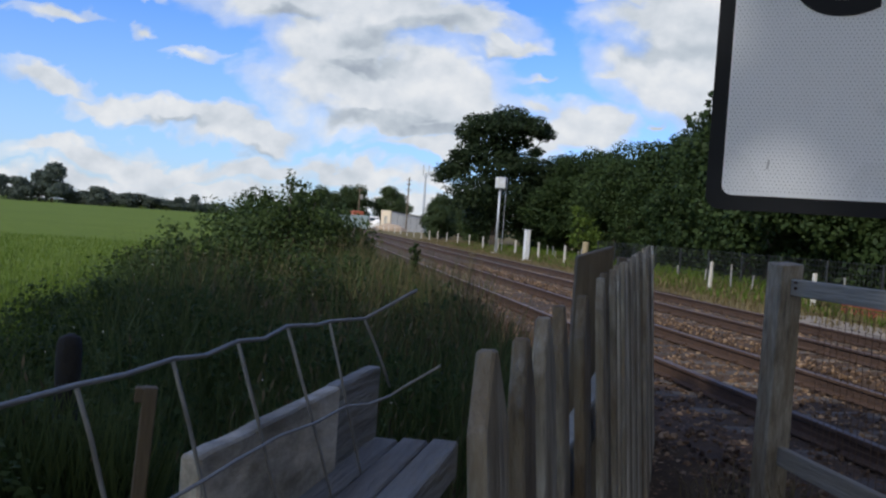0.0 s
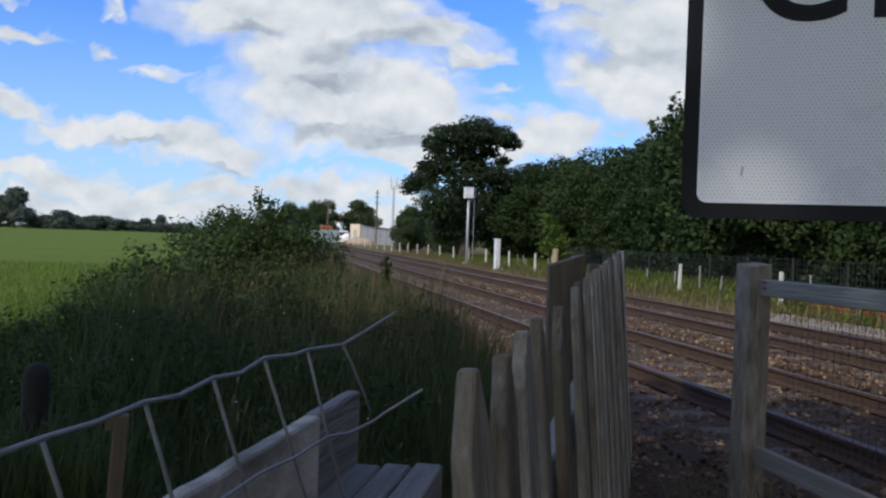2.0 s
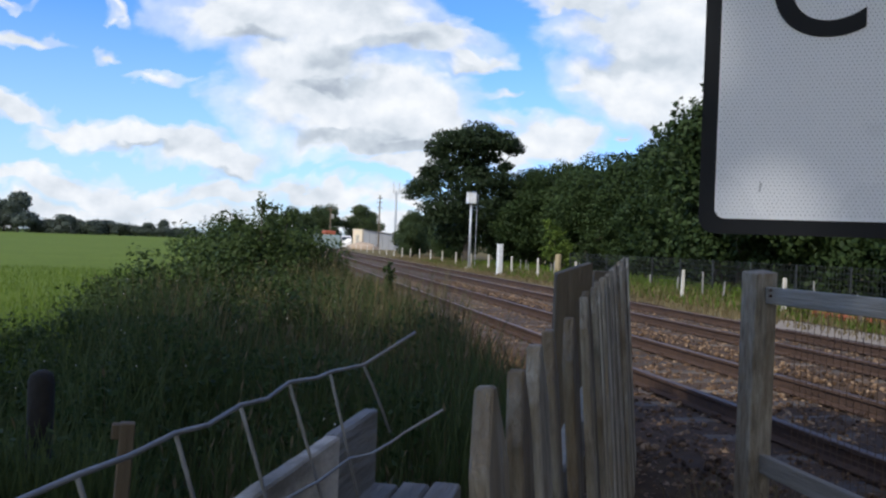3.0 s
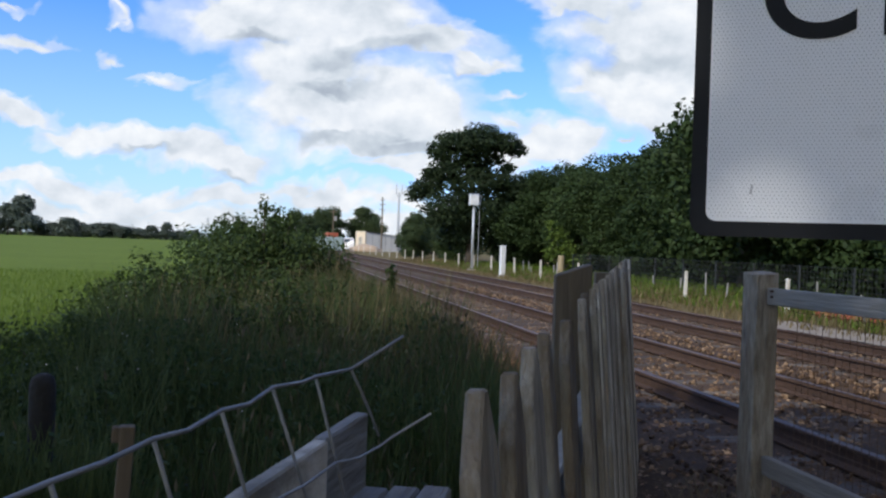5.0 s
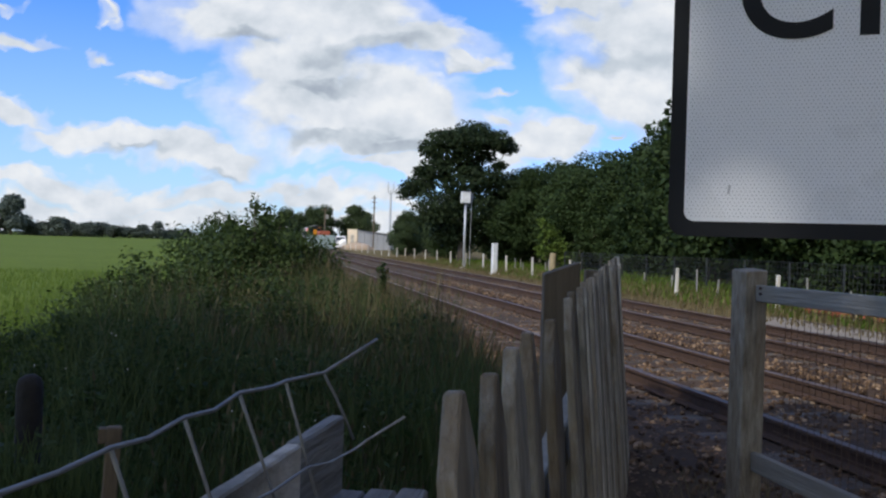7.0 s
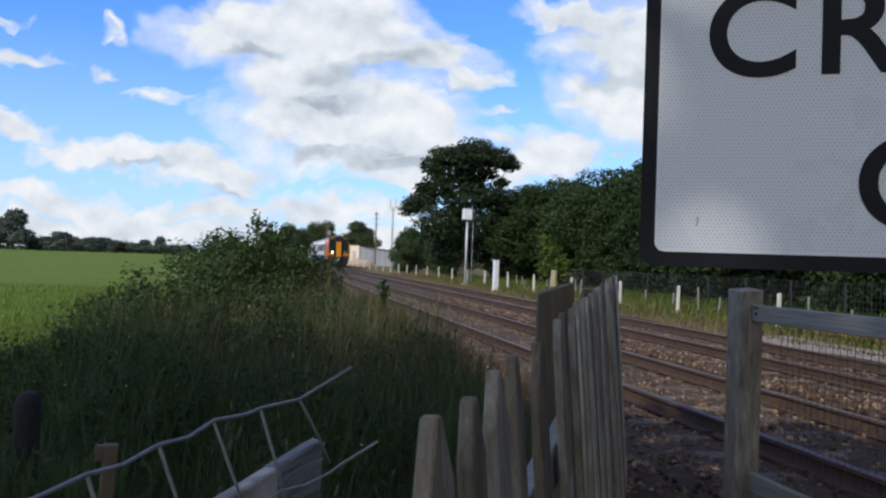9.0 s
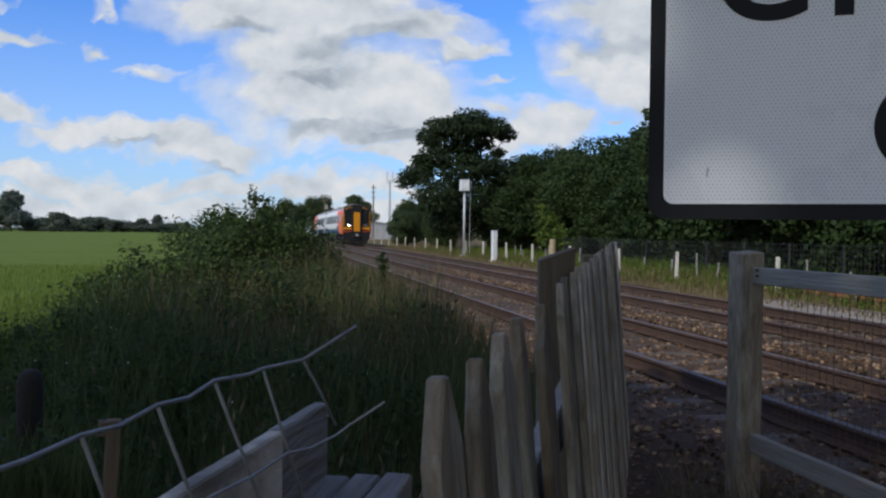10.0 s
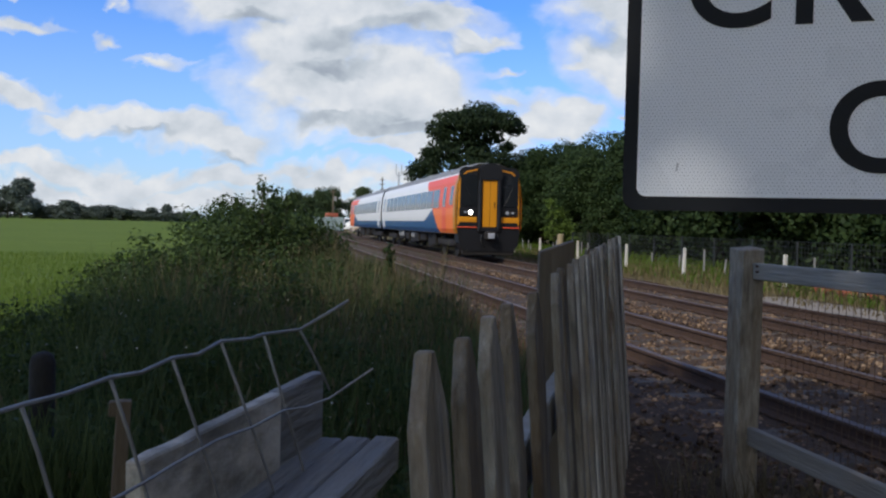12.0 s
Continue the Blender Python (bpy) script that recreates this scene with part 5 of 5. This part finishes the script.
def build_near_stones():
    rng = random.Random(77)
    kinds = []
    for k in range(7):
        bm = bmesh.new()
        bmesh.ops.create_icosphere(bm, subdivisions=1, radius=1)
        for v in bm.verts:
            v.co *= rng.uniform(0.7, 1.15)
            v.co.z *= 0.75
        kinds.append(mesh_of(bm, "stone", M["stone"]))
    for i in range(290):
        x, y = rng.uniform(2.75, 6.9), 3.9 + 6.5 * rng.random() ** 1.2
        z = -0.165 if x > 3.2 else -0.22
        k = rng.uniform(0.018, 0.036)
        part("stone", kinds[i % 7], None, bed, m=pose(x, y, z, rng.uniform(0, 360), rng.uniform(0, 360), 0) @ Matrix.Scale(k, 4))


build_near_stones()


# ---- train ----
CAR_L, CAR_W, CAR_H = 22.6, 2.70, 3.80


def body_profile(w=CAR_W, h=CAR_H):
    r = w / 2
    return [(r - 0.10, 0.95), (r - 0.02, 1.15), (r, 1.7), (r - 0.01, 2.3), (r - 0.09, 3.0), (r - 0.22, 3.35), (r - 0.5, 3.62), (r - 0.9, 3.76), (0, h)]


def side_x(z):
    p = body_profile()
    for (x0, z0), (x1, z1) in zip(p, p[1:]):
        if z0 <= z <= z1:
            return x0 + (x1 - x0) * (z - z0) / (z1 - z0)
    return p[0][0]


def cut_z(poly, z, keep_above):
    out = []
    for (y0, z0), (y1, z1) in zip(poly, poly[1:] + poly[:1]):
        a, b = (z0 - z) * (1 if keep_above else -1), (z1 - z) * (1 if keep_above else -1)
        if a >= 0:
            out.append((y0, z0))
        if a * b < 0:
            t = a / (a - b)
            out.append((y0 + (y1 - y0) * t, z))
    return out


def side_patch(corners, side, out):
    """A panel on the coach's side that follows its curve: corners (y, z) in order, convex."""
    bm = bmesh.new()
    knots = [z for _, z in body_profile()]
    for z0, z1 in zip(knots, knots[1:]):
        p = cut_z(cut_z(list(corners), z0, True), z1, False)
        if len(p) > 2:
            bm.faces.new([bm.verts.new((side * (side_x(z) + out), y, z)) for y, z in p])
    bmesh.ops.remove_doubles(bm, verts=bm.verts, dist=1e-4)
    for f in bm.faces:
        if f.normal.x * side < 0:
            f.normal_flip()
    return bm


def build_car(train, y0, cab_front, cab_rear):
    """One coach from y0 backwards along +y; all poses in the train's space."""
    prof = body_profile()
    loop = prof + [(-x, z) for x, z in prof[-2::-1]]
    ys = [0.0, 0.25, 0.7, CAR_L - 0.7, CAR_L - 0.25, CAR_L]
    bm = bmesh.new()
    rings = []
    for i, y in enumerate(ys):
        k = {0: 0.965, 1: 0.99}.get(i, 1.0) if cab_front else 1.0
        if cab_rear and i >= 4:
            k = 0.99 if i == 4 else 0.965
        rings.append([bm.verts.new((x * k, y0 + y, z * (1 if z < 2.5 else 1 - (1 - k) * 0.35))) for x, z in loop])
    n = len(loop)
    for a, b in zip(rings, rings[1:]):
        for i in range(n):
            f = bm.faces.new((a[i], a[(i + 1) % n], b[(i + 1) % n], b[i]))
            zc = f.calc_center_median().z
            f.material_index = 1 if zc > 3.3 else 3 if zc < 1.0 else 2 if (cab_front and a is rings[0]) or (cab_rear and b is rings[-1]) else 0
            f.smooth = True
    bm.faces.new(rings[0]).material_index = 3
    bm.faces.new(rings[-1][::-1]).material_index = 3
    bmesh.ops.recalc_face_normals(bm, faces=bm.faces)
    car = part("coach", bm, [M["train_white"], M["train_roof"], M["train_yellow"], M["under"]], train, "white and blue coach with red and orange end")
    L = CAR_L
    for s in (-1, 1):
        f0 = y0 + (0.22 if cab_front else 0.05)
        r0 = y0 + L - (0.22 if cab_rear else 0.05)
        fr = 5.2 if cab_front else 0.0
        rr = 5.2 if cab_rear else 0.0
        # blue skirt band, sweeping up into the coloured end
        a0, b0 = f0 + (3.0 if cab_front else 0), r0 - (3.0 if cab_rear else 0)
        part("blue_band", side_patch([(a0, 0.97), (b0, 0.97), (b0 - (2.4 if cab_rear else 0), 1.46), (a0 + (2.4 if cab_front else 0), 1.46)], s, 0.005), M["train_blue"], car, "dark blue lower band")
        for e, q in ([(a0, 1)] if cab_front else []) + ([(b0, -1)] if cab_rear else []):
            part("blue_sweep", side_patch([(e, 0.97), (e + q * 4.6, 1.2), (e + q * 1.45, 2.0)], s, 0.007), M["train_blue"], car, "dark blue sweep")
        ends = []
        if cab_front:
            ends.append((f0, 1))
        if cab_rear:
            ends.append((r0, -1))
        for e, q in ends:
            part("orange_end", side_patch([(e, 0.97), (e + q * 3.0, 0.97), (e + q * 4.5, 1.98), (e, 1.98)], s, 0.009), M["train_orange"], car, "orange end panel")
            part("red_end", side_patch([(e, 1.98), (e + q * 4.5, 1.98), (e + q * 6.6, 3.28), (e, 3.28)], s, 0.009), M["train_red"], car, "red end panel")
            part("door_leaf", side_patch([(e + q * 1.55, 1.05), (e + q * 2.35, 1.05), (e + q * 2.35, 3.02), (e + q * 1.55, 3.02)], s, 0.014), M["train_red"], car)
            part("door_glass", side_patch([(e + q * 1.66, 2.05), (e + q * 2.24, 2.05), (e + q * 2.24, 2.86), (e + q * 1.66, 2.86)], s, 0.020), M["train_glass"], car)
            part("cab_glass", side_patch([(e + q * 0.25, 2.10), (e + q * 0.85, 2.10), (e + q * 0.85, 2.86), (e + q * 0.25, 2.86)], s, 0.016), M["train_glass"], car)
            part("yellow_corner", side_patch([(e - q * 0.2, 1.0), (e + q * 0.16, 1.0), (e + q * 0.16, 3.3), (e - q * 0.2, 3.3)], s, 0.011), M["train_yellow"], car, "yellow cab corner")
        a = f0 + (3.0 if cab_front else 2.2)
        b = r0 - (3.0 if cab_rear else 2.2)
        nw = 11
        st = (b - a) / nw
        for i in range(nw):
            part("window", side_patch([(a + i * st + 0.06, 2.02), (a + (i + 1) * st - 0.06, 2.02), (a + (i + 1) * st - 0.06, 2.82), (a + i * st + 0.06, 2.82)], s, 0.012), M["train_glass"], car)
        if not cab_front:
            part("door_leaf", side_patch([(f0 + 0.7, 1.05), (f0 + 1.6, 1.05), (f0 + 1.6, 3.0), (f0 + 0.7, 3.0)], s, 0.012), M["train_white"], car)
            part("door_glass", side_patch([(f0 + 0.85, 2.05), (f0 + 1.45, 2.05), (f0 + 1.45, 2.86), (f0 + 0.85, 2.86)], s, 0.018), M["train_glass"], car)
        if not cab_rear:
            part("door_leaf", side_patch([(r0 - 1.6, 1.05), (r0 - 0.7, 1.05), (r0 - 0.7, 3.0), (r0 - 1.6, 3.0)], s, 0.012), M["train_white"], car)
            part("door_glass", side_patch([(r0 - 1.45, 2.05), (r0 - 0.85, 2.05), (r0 - 0.85, 2.86), (r0 - 1.45, 2.86)], s, 0.018), M["train_glass"], car)
    rng = random.Random(int(y0) + 3)
    yy = y0 + 5.4
    while yy < y0 + L - 5.8:
        d = rng.uniform(0.55, 1.5)
        wide = rng.uniform(0.95, 1.16)
        case = part("equipment_case", box(-wide, wide, yy, yy + d, rng.uniform(0.26, 0.58), 0.94, 0.04), M["under"], car)
        if d > 0.9:
            for sd in (-1, 1):
                part("case_lid", box(-0.012, 0.012, yy + 0.12, yy + d - 0.12, 0.64, 0.88, 0.006), M["steel_dull"] if rng.random() < 0.35 else M["under"], case, m=pose(sd * (wide + 0.01), 0, 0))
        yy += d + rng.uniform(0.1, 0.5)
    part("air_tank", tube([(0.55, y0 + 6.0, 0.45), (0.55, y0 + 8.2, 0.45)], 0.19, 10), M["under"], car)
    part("air_tank", tube([(-0.55, y0 + 6.0, 0.45), (-0.55, y0 + 8.2, 0.45)], 0.19, 10), M["under"], car)
    for i in range(5):
        part("roof_vent", box(-0.3, 0.3, y0 + 3 + i * 3.9, y0 + 4.1 + i * 3.9, 3.72, 3.86, 0.03), M["train_roof"], car)
    for yb in (3.2, L - 3.2):
        bg = part("bogie", box(-1.05, 1.05, y0 + yb - 1.7, y0 + yb + 1.7, 0.42, 0.72, 0.05), M["under"], car)
        for dy in (-1.3, 1.3):
            for x in (-0.7525, 0.7525):
                w = bmesh.new()
                add_tube(w, [(x - 0.06, 0, 0), (x + 0.06, 0, 0)], 0.42, 18)
                part("wheel", w, M["under"], bg, m=pose(0, y0 + yb + dy, 0.42))
    return car


def build_cab_front(train, car):
    y = 0.0
    # black end with deep windscreens, yellow edges and lower panels
    part("end_panel", slab(2.44, 2.45, 0.26, 0.0, 0.04, -1.22, 1.14), M["train_black"], car, "black cab end", m=pose(0, y, 0) @ pose(0, 0.0, 0, 90, 0, 0))
    for s in (-1, 1):
        part("yellow_edge", box(-0.045, 0.045, -0.05, 0.06, 1.32, 3.12, 0.02), M["train_yellow"], car, m=pose(s * 1.255, y, 0, 0, s * -1.5, 0))
        lip = prism([(s * 0.50, 3.46), (s * 0.50, 3.51), (s * 0.92, 3.42), (s * 1.20, 3.15), (s * 1.17, 3.11), (s * 0.90, 3.37)], -0.055, 0.06)
        part("brow", lip, M["train_yellow"], car, "yellow strip over the windscreen", m=pose(0, y, 0))
        part("yellow_panel", box(-0.375, 0.375, -0.06, 0.0, 1.42, 1.64, 0.02), M["train_yellow"], car, m=pose(s * 0.85, y, 0))
        part("cab_window", slab(0.70, 1.22, 0.10, 0.03, 0.07, -0.35, 2.06), M["cab_glass"], car, m=pose(s * 0.82, y, 0) @ pose(0, 0, 0, 90, 0, 0))
        part("wiper", tube([(s * 0.6, -0.085, 2.08), (s * 0.95, -0.085, 2.80)], 0.006, 5), M["train_black"], car, m=pose(0, y, 0))
        cl = part("lamp_cluster", box(-0.36, 0.36, -0.075, -0.02, 1.68, 1.98, 0.02), M["train_black"], car, m=pose(s * 0.84, y, 0))
        part("headlamp", tube([(0, -0.095, 1.82), (0, -0.06, 1.82)], 0.085 if s < 0 else 0.07, 14), M["lamp"] if s < 0 else M["lens"], cl, "lit headlamp" if s < 0 else "", m=pose(-0.10 * s, 0, 0))
        part("marker_lamp", tube([(s * 0.12, -0.09, 1.82), (s * 0.12, -0.06, 1.82)], 0.05, 12), M["lens"], cl)
        part("buffer_strip", box(-0.40, 0.40, -0.10, 0.02, 1.215, 1.255, 0.01), M["train_red"], car, "thin red strip", m=pose(s * 0.86, y, 0))
        part("lifeguard", box(-0.03, 0.03, -0.06, 0.02, 0.10, 0.5, 0.01), M["under"], car, m=pose(s * 0.75, y, 0))
        part("hose", tube([(s * 0.32, -0.20, 0.95), (s * 0.36, -0.30, 0.70), (s * 0.30, -0.30, 0.52), (s * 0.24, -0.24, 0.50)], 0.028, 6), M["train_black"], car, m=pose(0, y, 0))
        part("gangway_pillar", box(-0.085, 0.085, -0.24, 0.0, 1.10, 3.50, 0.05), M["train_black"], car, m=pose(s * 0.385, y, 0))
    part("corridor_head", prism([(-0.47, 3.10), (0.47, 3.10), (0.47, 3.50), (0.34, 3.66), (0.14, 3.74), (-0.14, 3.74), (-0.34, 3.66), (-0.47, 3.50)], -0.25, 0.25), M["train_black"], car, m=pose(0, y, 0))
    part("corridor_sill", box(-0.47, 0.47, -0.24, 0.0, 1.04, 1.24, 0.04), M["train_black"], car, m=pose(0, y, 0))
    door = part("gangway_door", box(-0.295, 0.295, -0.17, -0.10, 1.24, 3.09, 0.02), M["train_yellow"], car, "yellow gangway door", m=pose(0, y, 0))
    part("door_handle", box(0.17, 0.21, -0.20, -0.17, 2.0, 2.22, 0.008), M["train_black"], door)
    part("door_seam", box(-0.006, 0.006, -0.176, -0.17, 1.28, 3.05, 0.0), M["train_black"], door)
    skirt = prism([(-1.24, 1.16), (1.24, 1.16), (1.20, 0.62), (1.02, 0.30), (-1.02, 0.30), (-1.20, 0.62)], -0.14, 0.6)
    part("skirt", skirt, M["train_black"], car, "black front skirt", m=pose(0, y, 0))
    part("coupler", box(-0.20, 0.20, -0.52, 0.0, 0.74, 1.08, 0.06), M["under"], car, m=pose(0, y, 0))
    part("coupler_face", box(-0.13, 0.13, -0.56, -0.52, 0.80, 1.02, 0.02), M["lens"], car, m=pose(0, y, 0))
    part("obstacle_plate", box(-1.05, 1.05, -0.10, 0.1, 0.14, 0.34, 0.03), M["under"], car, m=pose(0, y, 0))


def build_train():
    t = thing("diesel_train", "two-coach white, blue, red and orange diesel train with yellow gangway door", "train")
    c1 = build_car(t, 0.0, True, False)
    build_cab_front(t, c1)
    part("gangway_bellows", box(-0.5, 0.5, CAR_L, CAR_L + 0.6, 1.0, 3.4, 0.05), M["train_black"], t)
    build_car(t, CAR_L + 0.6, False, True)
    return t


train = build_train()


def motions():
    rows = []
    for k in range(25):
        t = 0.5 * k
        rows.append((t, pose((RC + RD) / 2, 31.2 + 22.8 * (12.0 - t), 0)))
    walk(train, rows)


motions()
